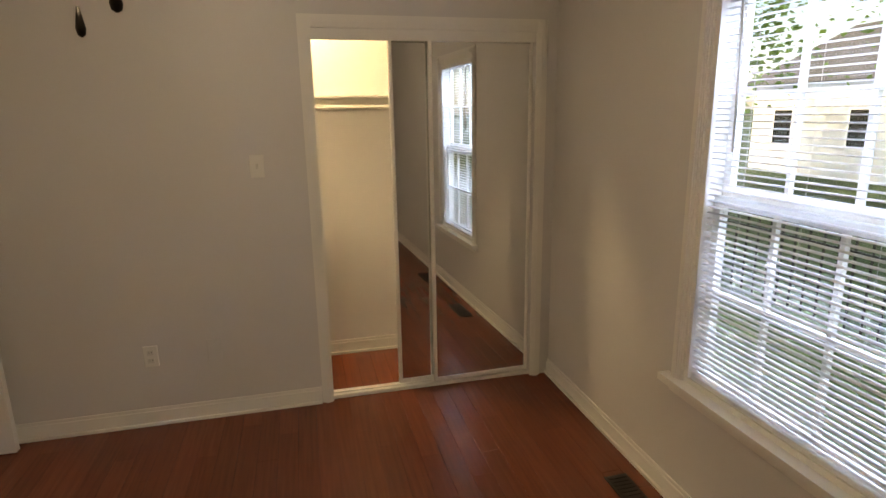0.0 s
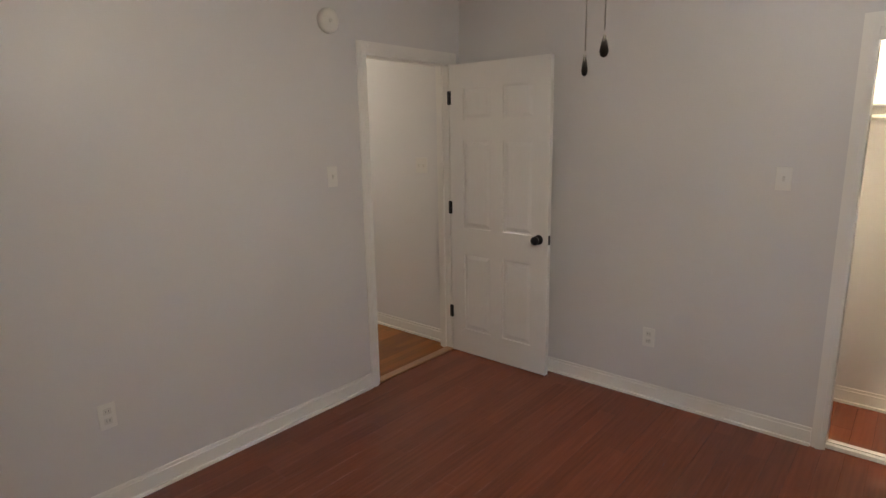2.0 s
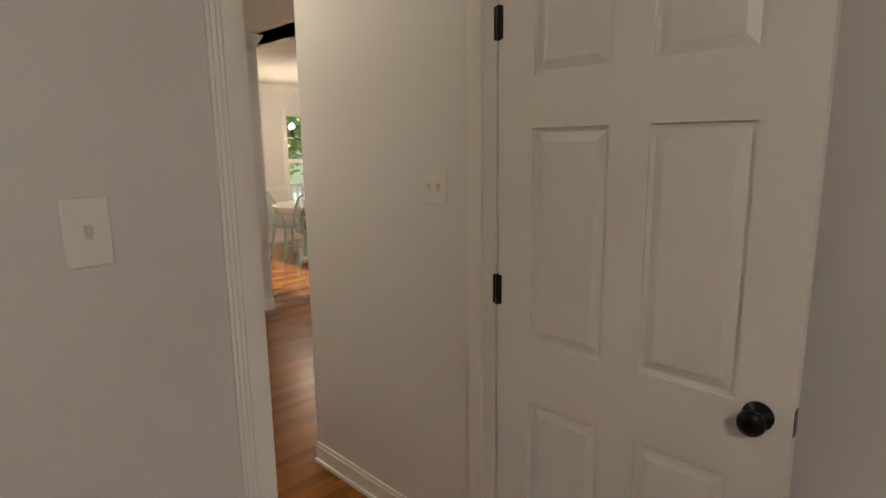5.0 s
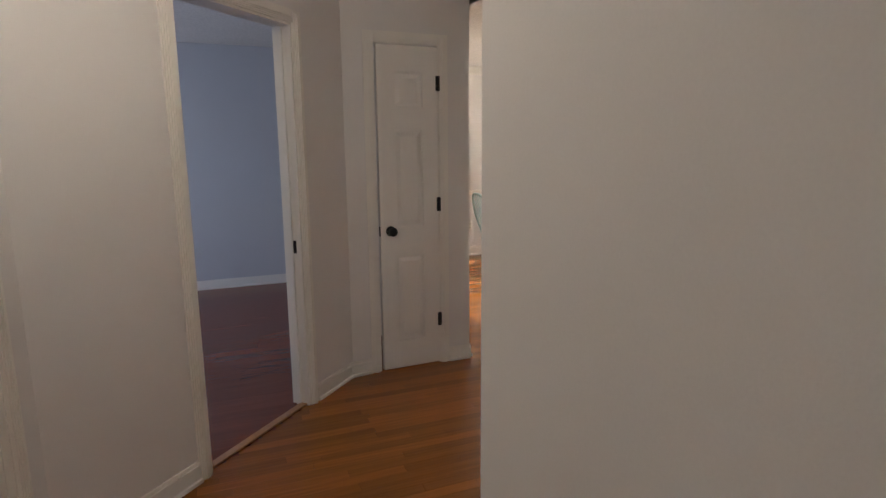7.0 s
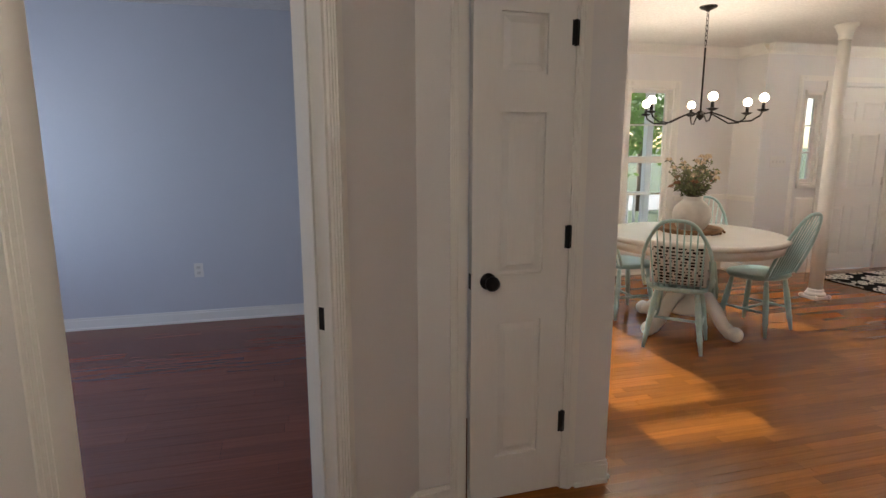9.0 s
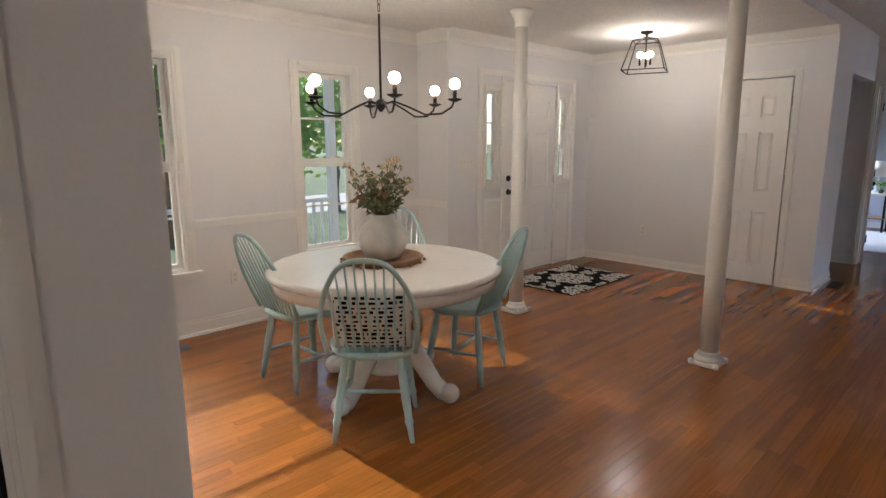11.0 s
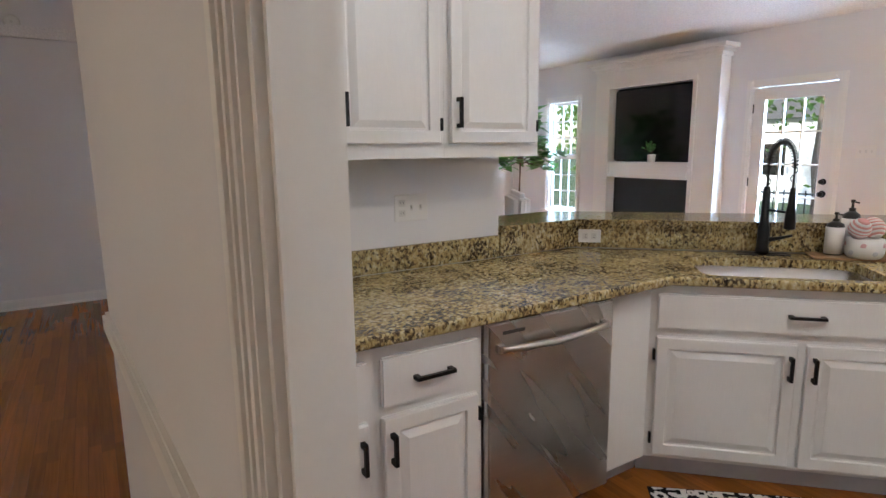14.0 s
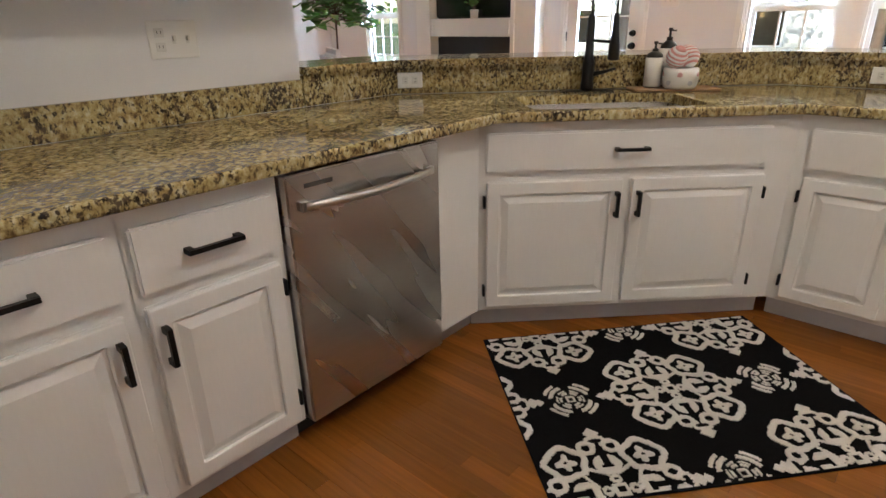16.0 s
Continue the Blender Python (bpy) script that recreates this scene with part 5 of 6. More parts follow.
def column(at):
    e = thing("column", "slim white painted round column with moulded base", "column", pose(*at, 0), "columns", "")
    part("plinth", box_bm(-0.085, -0.085, 0, 0.085, 0.085, 0.03, 0.006), "trim_paint", e)
    part("base_moulding", lathe(bmesh.new(), [(0.085, 0.03), (0.09, 0.045), (0.082, 0.06), (0.068, 0.065), (0.072, 0.08), (0.062, 0.095)], 28), "trim_paint", e)
    for sx in (-1, 1):
        for sy in (-1, 1):
            b = bmesh.new()
            bmesh.ops.create_uvsphere(b, u_segments=10, v_segments=6, radius=0.022, matrix=Matrix.Translation((0.078 * sx, 0.078 * sy, 0.022)))
            part("base_knob", b, "trim_paint", e)
    part("shaft", lathe(bmesh.new(), [(0.060, 0.095), (0.061, 0.8), (0.055, 1.7), (0.049, CEIL - 0.13)], 28), "trim_paint", e)
    part("capital", lathe(bmesh.new(), [(0.049, CEIL - 0.13), (0.056, CEIL - 0.12), (0.052, CEIL - 0.10), (0.062, CEIL - 0.07), (0.08, CEIL - 0.03), (0.09, CEIL - 0.02), (0.09, CEIL)], 28), "trim_paint", e)


column((5.457, 4.535))
column((5.50, 6.17))

# foyer light: wire cage round three candle bulbs
FL = Vector((7.05, 5.90, 0))
fo = thing("cage_light", "dark wire cage ceiling light with lit bulbs", "ceiling light", pose(FL.x, FL.y, 0, 0, 0, 20))
part("canopy", lathe(bmesh.new(), [(0.06, CEIL), (0.06, CEIL - 0.015), (0.012, CEIL - 0.03), (0.01, CEIL - 0.09)], 20), "bronze_metal", fo)
lev = ((CEIL - 0.09, 0.11), (CEIL - 0.36, 0.19), (CEIL - 0.40, 0.13))
quad = lambda z, r: [Vector((r * sx, r * sy, z)) for sx, sy in ((1, 1), (-1, 1), (-1, -1), (1, -1))]
for z, r in lev[:2]:
    q = quad(z, r)
    for i in range(4):
        part("cage_wire", tube(bmesh.new(), [q[i], q[(i + 1) % 4]], 0.005, 6), "bronze_metal", fo)
for i in range(4):
    part("cage_wire", tube(bmesh.new(), [quad(*lev[0])[i], quad(*lev[1])[i]], 0.005, 6), "bronze_metal", fo)
    part("cage_wire", tube(bmesh.new(), [Vector((0, 0, CEIL - 0.05)), quad(*lev[0])[i]], 0.004, 6), "bronze_metal", fo)
part("stem", tube(bmesh.new(), [(0, 0, CEIL - 0.05), (0, 0, CEIL - 0.33)], 0.006, 8), "bronze_metal", fo)
for k in range(3):
    a = 2.1 * k
    p = Vector((0.055 * math.cos(a), 0.055 * math.sin(a), CEIL - 0.31))
    part("candle_sleeve", tube(bmesh.new(), [p, p + Vector((0, 0, 0.07))], 0.010, 8), "bronze_metal", fo)
    b = bmesh.new()
    bmesh.ops.create_uvsphere(b, u_segments=12, v_segments=9, radius=0.026, matrix=Matrix.Translation(p + Vector((0, 0, 0.098))))
    part("bulb", b, "bulb_glow", fo, "glowing bulb").visible_shadow = False
point_lamp("foyer_light", FL + Vector((0, 0, CEIL - 0.215)), FOYER, WARM_W, 0.06)

# ---- rugs ----


def medallion(u, v):
    """True where the pale figure of one medallion lies; u, v in metres from its middle."""
    u, v = abs(u), abs(v)
    if v > u:
        u, v = v, u
    if u + v > 0.34:
        return False
    a = math.atan2(v - 0.122, u - 0.122)
    c = math.hypot(u - 0.122, v - 0.122)
    lobe = abs(c - 0.060 - 0.005 * math.cos(5 * a)) < 0.0105
    bud = c < 0.026 + 0.009 * math.cos(4 * a + 0.8) and not c < 0.006
    h = math.hypot(u - 0.098, v * 0.95)
    heart = h < 0.040 and not (u > 0.098 and v < 0.011) and not (abs(u - 0.092) < 0.008 and v < 0.018)
    frame_line = abs(u - 0.052 - 0.55 * v) < 0.006 and 0.012 < v < 0.075
    ring = abs(math.hypot(u - 0.172, v - 0.040) - 0.022) < 0.0078
    curl = abs(math.hypot(u - 0.198, v - 0.012) - 0.016) < 0.006 and v > 0.006
    tip = abs(u - 0.232) + abs(v) < 0.026
    boss = 0.011 < max(u, v) < 0.023
    petal = abs(math.hypot(u - 0.040, v) - 0.012) < 0.0055
    return lobe or bud or heart or frame_line or ring or curl or tip or boss or petal


def rosette(u, v):
    """A small six-petalled rosette in broken rings."""
    r, a = math.hypot(u, v), math.atan2(v, u)
    if r < 0.020:
        return 0.008 < max(abs(u), abs(v)) < 0.016
    if 0.025 < r < 0.052:
        return math.cos(6 * a + 0.5) > -0.55 and abs(r - 0.0385) < 0.0105 and not abs(r - 0.040) < 0.0022
    if 0.060 < r < 0.074:
        return math.cos(4 * a) < 0.55
    if 0.082 < r < 0.094:
        return math.cos(4 * a) < -0.15
    return abs(abs(u) - 0.112) + abs(v) < 0.018


def damask(x, y, w, d):
    """Medallions and rosettes by turns, in staggered rows."""
    hu, hv = 0.368, 0.410
    i, j = round(x / hu), round(y / hv)
    for a in (i - 1, i, i + 1):
        for b in (j - 1, j, j + 1):
            u, v = x - a * hu, y - b * hv
            if (a + b) % 2 == 0:
                if medallion(u, v):
                    return True
            elif rosette(u, v):
                return True
    return False


def rug(name, label, m, w, d, cell=0.009):
    e = thing(name, label, "rug", m)
    part("backing", box_bm(-w / 2, -d / 2, 0, w / 2, d / 2, 0.007, 0.002), "fabric_black", e)
    vs, fs = [], []
    nx, ny = int(w / cell), int(d / cell)
    for j in range(ny):
        y = -d / 2 + (j + 0.5) * cell
        i = 0
        while i < nx:
            x = -w / 2 + (i + 0.5) * cell
            k = i
            while k < nx and abs(x) < w / 2 - 0.008 and abs(y) < d / 2 - 0.008 and damask(-w / 2 + (k + 0.5) * cell, y, w, d):
                k += 1
            if k > i:
                a, b2, n = -w / 2 + i * cell, -w / 2 + k * cell, len(vs)
                y0, y1 = y - cell / 2, y + cell / 2
                vs += [(a, y0, 0.006), (b2, y0, 0.006), (b2, y1, 0.006), (a, y1, 0.006), (a + 0.001, y0, 0.010), (b2 - 0.001, y0, 0.010), (b2 - 0.001, y1, 0.010), (a + 0.001, y1, 0.010)]
                fs += [(n + 4, n + 5, n + 6, n + 7)] + [(n + p, n + (p + 1) % 4, n + 4 + (p + 1) % 4, n + 4 + p) for p in range(4)]
            i = max(k, i + 1)
    me = bpy.data.meshes.new("pattern")
    me.from_pydata(vs, [], fs)
    me.materials.append(M["pile_white"])
    ob = new("pattern", me)
    ob.parent = e
    ob["label"] = "raised cream woven medallion figure"


rug("door_rug", "black door rug with cream medallions on the foyer floor", pose(6.85, 6.50, 0.0006, 0, 0, 1), 1.18, 0.80, 0.009)
ra = math.degrees(math.atan2(0.864, 0.737))
rug("kitchen_rug", "black kitchen mat with cream damask medallions", pose(4.412, 0.593, 0.0006, 0, 0, ra) @ pose(0, 0.44, 0), 1.16, 0.88, 0.0045)

# ---- bedroom fittings ----


def mirror_door(y0, y1, x):
    e = thing("mirror_door", "sliding closet door with a full mirror", "mirror door", group="closet doors")
    part("glass", box_bm(x, y0 + 0.018, 0.05, x + 0.008, y1 - 0.018, 1.965), "mirror", e, "clear mirror")
    for a, b in ((y0, y0 + 0.02), (y1 - 0.02, y1)):
        part("stile", box_bm(x - 0.006, a, 0.03, x + 0.022, b, 1.985, 0.003), "trim_paint", e)
    for a, b in ((0.03, 0.052), (1.963, 1.985)):
        part("rail", box_bm(x - 0.005, y0 + 0.02, a, x + 0.021, y1 - 0.02, b), "trim_paint", e)
    mid = (y0 + y1) / 2
    e.matrix_basis = pose(x, mid, 0, 0, 0, 1.7) @ pose(-x, -mid, 0)


mirror_door(-3.235, -2.64, BED_E + 0.025)
mirror_door(-3.02, -2.435, BED_E + 0.060)
casing("closet_trim", "y", BED_E, -1, -3.24, -2.045, 2.01, w=0.062)
bm = bmesh.new()
bx(bm, BED_E + 0.015, -3.24, 0.0, BED_E + 0.095, -2.045, 0.016)
bx(bm, BED_E + 0.012, -3.24, 0.014, BED_E + 0.022, -2.045, 0.022)
bx(bm, BED_E + 0.050, -3.24, 0.014, BED_E + 0.056, -2.045, 0.022)
struct("closet_floor_track", bm, "trim_paint", "white sliding door floor track", "track")
struct("closet_valance", box_bm(BED_E + 0.004, -3.24, 1.955, BED_E + 0.018, -2.045, 2.01), "trim_paint", "white sliding door valance", "trim")
cs = thing("closet_shelf", "white closet shelf with a hanging rod", "shelf")
part("board", box_bm(1.45, BED_S + 0.01, 1.690, 1.548, -1.31, 1.708, 0.002), "trim_paint", cs)
part("cleat", box_bm(1.53, BED_S + 0.01, 1.625, 1.548, -1.31, 1.690), "trim_paint", cs)
part("rod", tube(bmesh.new(), [(1.47, BED_S + 0.01, 1.635), (1.47, -1.31, 1.635)], 0.014, 12), "trim_paint", cs)
cl = thing("closet_lamp", "small lit globe lamp on the closet ceiling", "lamp", pose(1.30, -1.85, CEIL))
b = bmesh.new()
bmesh.ops.create_uvsphere(b, u_segments=16, v_segments=10, radius=0.06, matrix=Matrix.Translation((0, 0, -0.09)))
part("globe", b, "lamp_glow", cl).visible_shadow = False
part("base", lathe(bmesh.new(), [(0.06, 0), (0.05, -0.03)], 18), "plate_plastic", cl)
point_lamp("closet_light", (1.30, -1.85, CEIL - 0.09), CLOSET, (1.0, 0.80, 0.50), 0.06)

# mini blind over the lower and upper sash


def blind(x0, x1, y, z0, z1, label):
    e = thing("window_blind", label, "blind")
    part("head_rail", box_bm(x0, y - 0.022, z1 - 0.035, x1, y + 0.022, z1, 0.003), "blind_white", e)
    part("bottom_rail", box_bm(x0, y - 0.012, z0, x1, y + 0.012, z0 + 0.018, 0.003), "blind_white", e)
    n = int((z1 - z0 - 0.06) / 0.0215)
    b0 = bmesh.new()
    prof = [(-0.0115, 0.0032), (-0.004, 0.0052), (0.004, 0.0042), (0.0115, -0.0005)]
    v = [[b0.verts.new((x, py, pz + dz)) for py, pz in prof] for x in (x0, x1) for dz in (0, -0.0006)]
    for i in range(3):
        b0.faces.new((v[0][i], v[2][i], v[2][i + 1], v[0][i + 1]))
        b0.faces.new((v[1][i], v[1][i + 1], v[3][i + 1], v[3][i]))
    b0.faces.new((v[0][0], v[1][0], v[3][0], v[2][0]))
    b0.faces.new((v[0][3], v[2][3], v[3][3], v[1][3]))
    first = part("slat", b0, "blind_white", e, "", pose(0, y, z0 + 0.03, 8))
    for k in range(1, n):
        s = new("slat", first.data)
        s.parent = e
        s.matrix_basis = pose(0, y, z0 + 0.03 + 0.0215 * k, 8)
    for u in (0.18, 0.5, 0.82):
        x = x0 + (x1 - x0) * u
        part("cord", tube(bmesh.new(), [(x, y - 0.012, z0 + 0.01), (x, y - 0.012, z1 - 0.02)], 0.0008, 4), "blind_white", e)
    part("wand", tube(bmesh.new(), [(x1 - 0.10, y + 0.03, z1 - 0.04), (x1 - 0.12, y + 0.03, z1 - 0.55)], 0.004, 6), "blind_white", e)


blind(-1.165, -0.395, BED_S - 0.016, 0.572, 2.0, "white aluminium mini blind with open slats")

# ceiling fan
FAN = (-1.05, -1.62)
fan = thing("ceiling_fan", "white ceiling fan with five still blades and pull chains", "ceiling fan", pose(*FAN, 0))
part("canopy", lathe(bmesh.new(), [(0.065, CEIL), (0.06, CEIL - 0.03), (0.02, CEIL - 0.05), (0.012, CEIL - 0.07)], 24), "trim_paint", fan)
part("motor", lathe(bmesh.new(), [(0.03, CEIL - 0.07), (0.12, CEIL - 0.09), (0.13, CEIL - 0.16), (0.07, CEIL - 0.20)], 28), "trim_paint", fan)
part("light_bowl", lathe(bmesh.new(), [(0.10, CEIL - 0.20), (0.125, CEIL - 0.22), (0.11, CEIL - 0.265), (0.05, CEIL - 0.29), (0.004, CEIL - 0.295)], 28), "lamp_glow", fan, "lit frosted glass light bowl").visible_shadow = False
point_lamp("fan_light", (FAN[0], FAN[1], CEIL - 0.26), FAN_L, WARM_W, 0.09)
for k in range(5):
    b = bmesh.new()
    prism(b, [(0.14, -0.05), (0.60, -0.07), (0.63, 0), (0.60, 0.07), (0.14, 0.05)], -0.003, 0.003)
    part("blade", b, "trim_paint", fan, "", pose(0, 0, CEIL - 0.15, 0, 0, 72 * k + 20) @ pose(0, 0, 0, 10))
for (ox, oy), z, s in (((0.042, 0.004), 1.743, 0.62), ((-0.010, -0.068), 1.775, 0.8)):
    part("pull_chain", tube(bmesh.new(), [(ox, oy, CEIL - 0.24), (ox, oy, z + 0.04)], 0.0016, 5), "nickel", fan)
    part("pull_fob", lathe(bmesh.new(), [(0.0025, z + 0.03), (0.009 * s, z + 0.012), (0.013 * s, z - 0.004), (0.010 * s, z - 0.014), (0.002, z - 0.018)], 14, Matrix.Translation((ox, oy, 0))), "bronze_metal", fan, "dark teardrop fob")

# ---- plates, detectors, vents ----


def plate(m, label, toggles=0, sockets=0, w=0.07, h=0.115):
    """A wall plate facing -y of its own axes."""
    e = thing("switch_plate" if toggles else "outlet_plate" if sockets else "blank_plate", label, "switch" if toggles else "outlet", m)
    part("cover", box_bm(-w / 2, -0.006, -h / 2, w / 2, 0, h / 2, 0.0025), "plate_plastic" if toggles + sockets else "bedroom_paint", e)
    n = toggles + sockets
    for i in range(n):
        x = (i - (n - 1) / 2) * 0.046
        if i >= sockets:
            part("toggle", box_bm(x - 0.005, -0.017, -0.004, x + 0.005, -0.006, 0.012, 0.002), "toggle_plastic", e)
            part("toggle_slot", box_bm(x - 0.006, -0.0066, -0.013, x + 0.006, -0.006, 0.013), "toggle_plastic", e)
        else:
            for z in (-0.022, 0.022):
                s = part("socket", box_bm(x - 0.016, -0.008, z - 0.014, x + 0.016, -0.006, z + 0.014, 0.003), "toggle_plastic", e)
                for q in (-0.006, 0.006):
                    part("slot", box_bm(x + q - 0.001, -0.0084, z - 0.003, x + q + 0.001, -0.008, z + 0.006), "slot_dark", s)
    return e


E_FACE, N_FACE = -90, 0       # plates on walls facing -x and facing -y
plate(pose(BED_E, -1.74, 1.345, 0, 0, E_FACE), "white switch plate on the bedroom wall", 1)
plate(pose(BED_E, -1.13, 0.385, 0, 0, E_FACE), "white outlet on the bedroom wall", 0, 1)
plate(pose(BED_E, -1.44, 0.39, 0, 0, E_FACE), "blank painted plate low on the bedroom wall", 0, 0)
plate(pose(-0.265, BED_N, 1.36, 0, 0, 0), "white switch plate beside the bedroom door", 1)
plate(pose(-1.55, BED_N, 0.43, 0, 0, 0), "white outlet low on the bedroom wall", 0, 1)
plate(pose(HALL_E, 0.62, 1.352, 0, 0, E_FACE), "cream double switch plate in the hall", 2, 0, 0.115, 0.115)
plate(pose(0.0, 6.88, 0.43, 0, 0, 0), "white outlet on the blue wall", 0, 1)
plate(pose(5.83, FRONT_Y, 1.25, 0, 0, 0), "wide white switch plate beside the front door", 4, 0, 0.21, 0.115)
plate(pose(3.62, DIN_Y, 0.40, 0, 0, 0), "white outlet under the chair rail", 0, 1)
plate(pose(FOY_X, 6.3, 0.42, 0, 0, E_FACE), "white outlet on the foyer wall", 0, 1)
plate(pose(WX, 1.735, 1.185, 0, 0, E_FACE), "white plate with an outlet and two switches", 2, 1, 0.165, 0.118)
po = Vector((5.479, 0.701))
plate(pose(po.x - 0.003, po.y + 0.003, 0.975, 0, 0, -135) @ pose(0, 0, 0, 0, 90, 0), "white outlet set sideways in the granite", 0, 1)
plate(pose(3.80, BY3 + 0.021, 0.972, 0, 0, 180) @ pose(0, 0, 0, 0, 90, 0), "white outlet set sideways in the granite", 0, 1)
plate(pose(5.78, BACK_Y, 1.37, 0, 0, 180), "wide white switch plate beside the patio door", 3, 0, 0.165, 0.115)


def detector(m, label):
    e = thing("smoke_detector", label, "smoke detector", m)
    part("case", lathe(bmesh.new(), [(0.062, 0), (0.065, 0.006), (0.062, 0.028), (0.045, 0.036), (0.01, 0.037)], 28), "plate_plastic", e)
    part("button", lathe(bmesh.new(), [(0.012, 0.037), (0.010, 0.040)], 12), "toggle_plastic", e)


detector(pose(-0.245, BED_N, 2.19, 90), "round white smoke detector above the bedroom door")
detector(pose(LIV_X, 3.36, 2.59, 0, -90), "round white smoke detector high on the wall")


def floor_vent(m):
    e = thing("floor_vent", "dark brown metal floor register", "floor vent", m, "floor vents")
    part("frame", box_bm(-0.15, -0.055, 0.001, 0.15, 0.055, 0.005, 0.001), "vent_brown", e)
    for k in range(12):
        part("slat", box_bm(-0.135 + k * 0.0235, -0.042, 0.005, -0.121 + k * 0.0235, 0.042, 0.0075), "vent_brown", e)


floor_vent(pose(-0.30, -3.22, 0, 0, 0, 0))
floor_vent(pose(-1.25, -3.22, 0, 0, 0, 0))
floor_vent(pose(3.0, 7.28, 0, 0, 0, 0))
floor_vent(pose(8.52, 4.44, 0, 0, 0, 0))

# hall ceiling lamp
hl = thing("hall_lamp", "round flush ceiling lamp in the hall", "ceiling light", pose(0.42, 2.1, CEIL))
part("base", lathe(bmesh.new(), [(0.13, 0), (0.13, -0.02)], 28), "nickel", hl)
b = lathe(bmesh.new(), [(0.125, -0.02), (0.12, -0.05), (0.07, -0.085), (0.01, -0.095)], 28)
part("bowl", b, "lamp_glow", hl, "frosted glass bowl").visible_shadow = False
point_lamp("hall_light", (0.42, 2.1, CEIL - 0.07), HALL, WARM_W, 0.10)

# ---- living room ----
fp = thing("fireplace", "white built-in fireplace wall with a television niche", "fireplace")
FX0, FX1, FY = 7.15, 8.92, BACK_Y + 0.18
TX0, TX1 = 7.47, 8.68
bm = bmesh.new()
for r in ((FX0, 0, TX0, 2.42), (TX1, 0, FX1, 2.42), (TX0, 2.18, TX1, 2.42), (TX0, 1.05, TX1, 1.25), (TX0, 0, TX1, 0.42)):
    bx(bm, r[0], BACK_Y, r[1], r[2], FY, r[3])
part("surround", bm, "trim_paint", fp)
part("niche_back", box_bm(TX0, BACK_Y, 0.42, TX1, BACK_Y + 0.02, 2.18), "firebox_black", fp)
bm = bmesh.new()
for i, (o, z) in enumerate(((0.02, 2.40), (0.05, 2.44), (0.09, 2.48))):
    bx(bm, FX0 - o, BACK_Y, z, FX1 + o, FY + o, z + 0.045)
part("crown", bm, "trim_paint", fp)
b = bmesh.new()
for z0, z1 in ((1.075, 1.225),):
    for r in ((TX0 + 0.02, z0, TX0 + 0.045, z1), (TX1 - 0.045, z0, TX1 - 0.02, z1), (TX0 + 0.045, z0, TX1 - 0.045, z0 + 0.025), (TX0 + 0.045, z1 - 0.025, TX1 - 0.045, z1)):
        bx(b, r[0], FY, r[1], r[2], FY + 0.012, r[3])
part("mantel_panel", b, "trim_paint", fp)
b = bmesh.new()
for r in ((TX0 - 0.05, 0.42, TX0, 2.23), (TX1, 0.42, TX1 + 0.05, 2.23), (TX0, 2.18, TX1, 2.23)):
    bx(b, r[0], FY, r[1], r[2], FY + 0.012, r[3])
part("moulding", b, "trim_paint", fp)
part("firebox", box_bm(TX0 + 0.01, BACK_Y + 0.021, 0.43, TX1 - 0.01, BACK_Y + 0.05, 1.04), "firebox_black", fp)
tv = thing("television", "large black flat television in the wall niche", "television")
part("screen", box_bm(TX0 + 0.03, BACK_Y + 0.07, 1.27, TX1 - 0.03, BACK_Y + 0.10, 2.15, 0.004), "tv_black", tv)
part("bezel", box_bm(TX0 + 0.025, BACK_Y + 0.05, 1.262, TX1 - 0.025, BACK_Y + 0.075, 2.158), "firebox_black", tv)
potted("mantel_plant", "small green plant in a white pot before the television", pose(8.02, BACK_Y + 0.14, 1.2505), [(0.035, 0), (0.045, 0.005), (0.05, 0.09), (0.045, 0.095)], "label_white", 12, 0.16, 0.05, "leaf", 7, 8)
# tall fig tree in a pot
ft = thing("fig_tree", "tall potted fig tree with broad green leaves", "plant", pose(9.0, -1.75, 0))
part("pot", lathe(bmesh.new(), [(0.14, 0), (0.17, 0.02), (0.19, 0.32), (0.17, 0.32)], 24), "label_white", ft)
part("trunk", tube(bmesh.new(), [(0, 0, 0.28), (0.02, 0.01, 0.8), (-0.01, 0.02, 1.25), (0.01, 0, 1.6)], [0.02, 0.016, 0.014, 0.008], 8), "bark", ft)
rng = random.Random(21)
b, b2 = bmesh.new(), bmesh.new()
for k in range(46):
    a, out, z = rng.uniform(0, 6.28), rng.uniform(0.08, 0.42), rng.uniform(1.22, 1.85)
    p = Vector((out * math.cos(a), out * math.sin(a), z))
    tube(b2, [(0, 0, 1.2 + 0.3 * rng.random()), p * 0.6 + Vector((0, 0, 0.4 * z)), p], 0.004, 5)
    for i in range(8):
        c = rng.uniform(0, 6.28)
        leaf_shape(b, p + Vector((rng.uniform(-0.07, 0.07), rng.uniform(-0.07, 0.07), rng.uniform(-0.08, 0.08))), Vector((math.cos(c), math.sin(c), rng.uniform(-0.5, 0.5))), Vector((0, 0, 1)), rng.uniform(0.14, 0.24), 0.15)
part("branches", b2, "bark", ft)
part("leaves", b, "leaf", ft)["kind"] = "stuff"
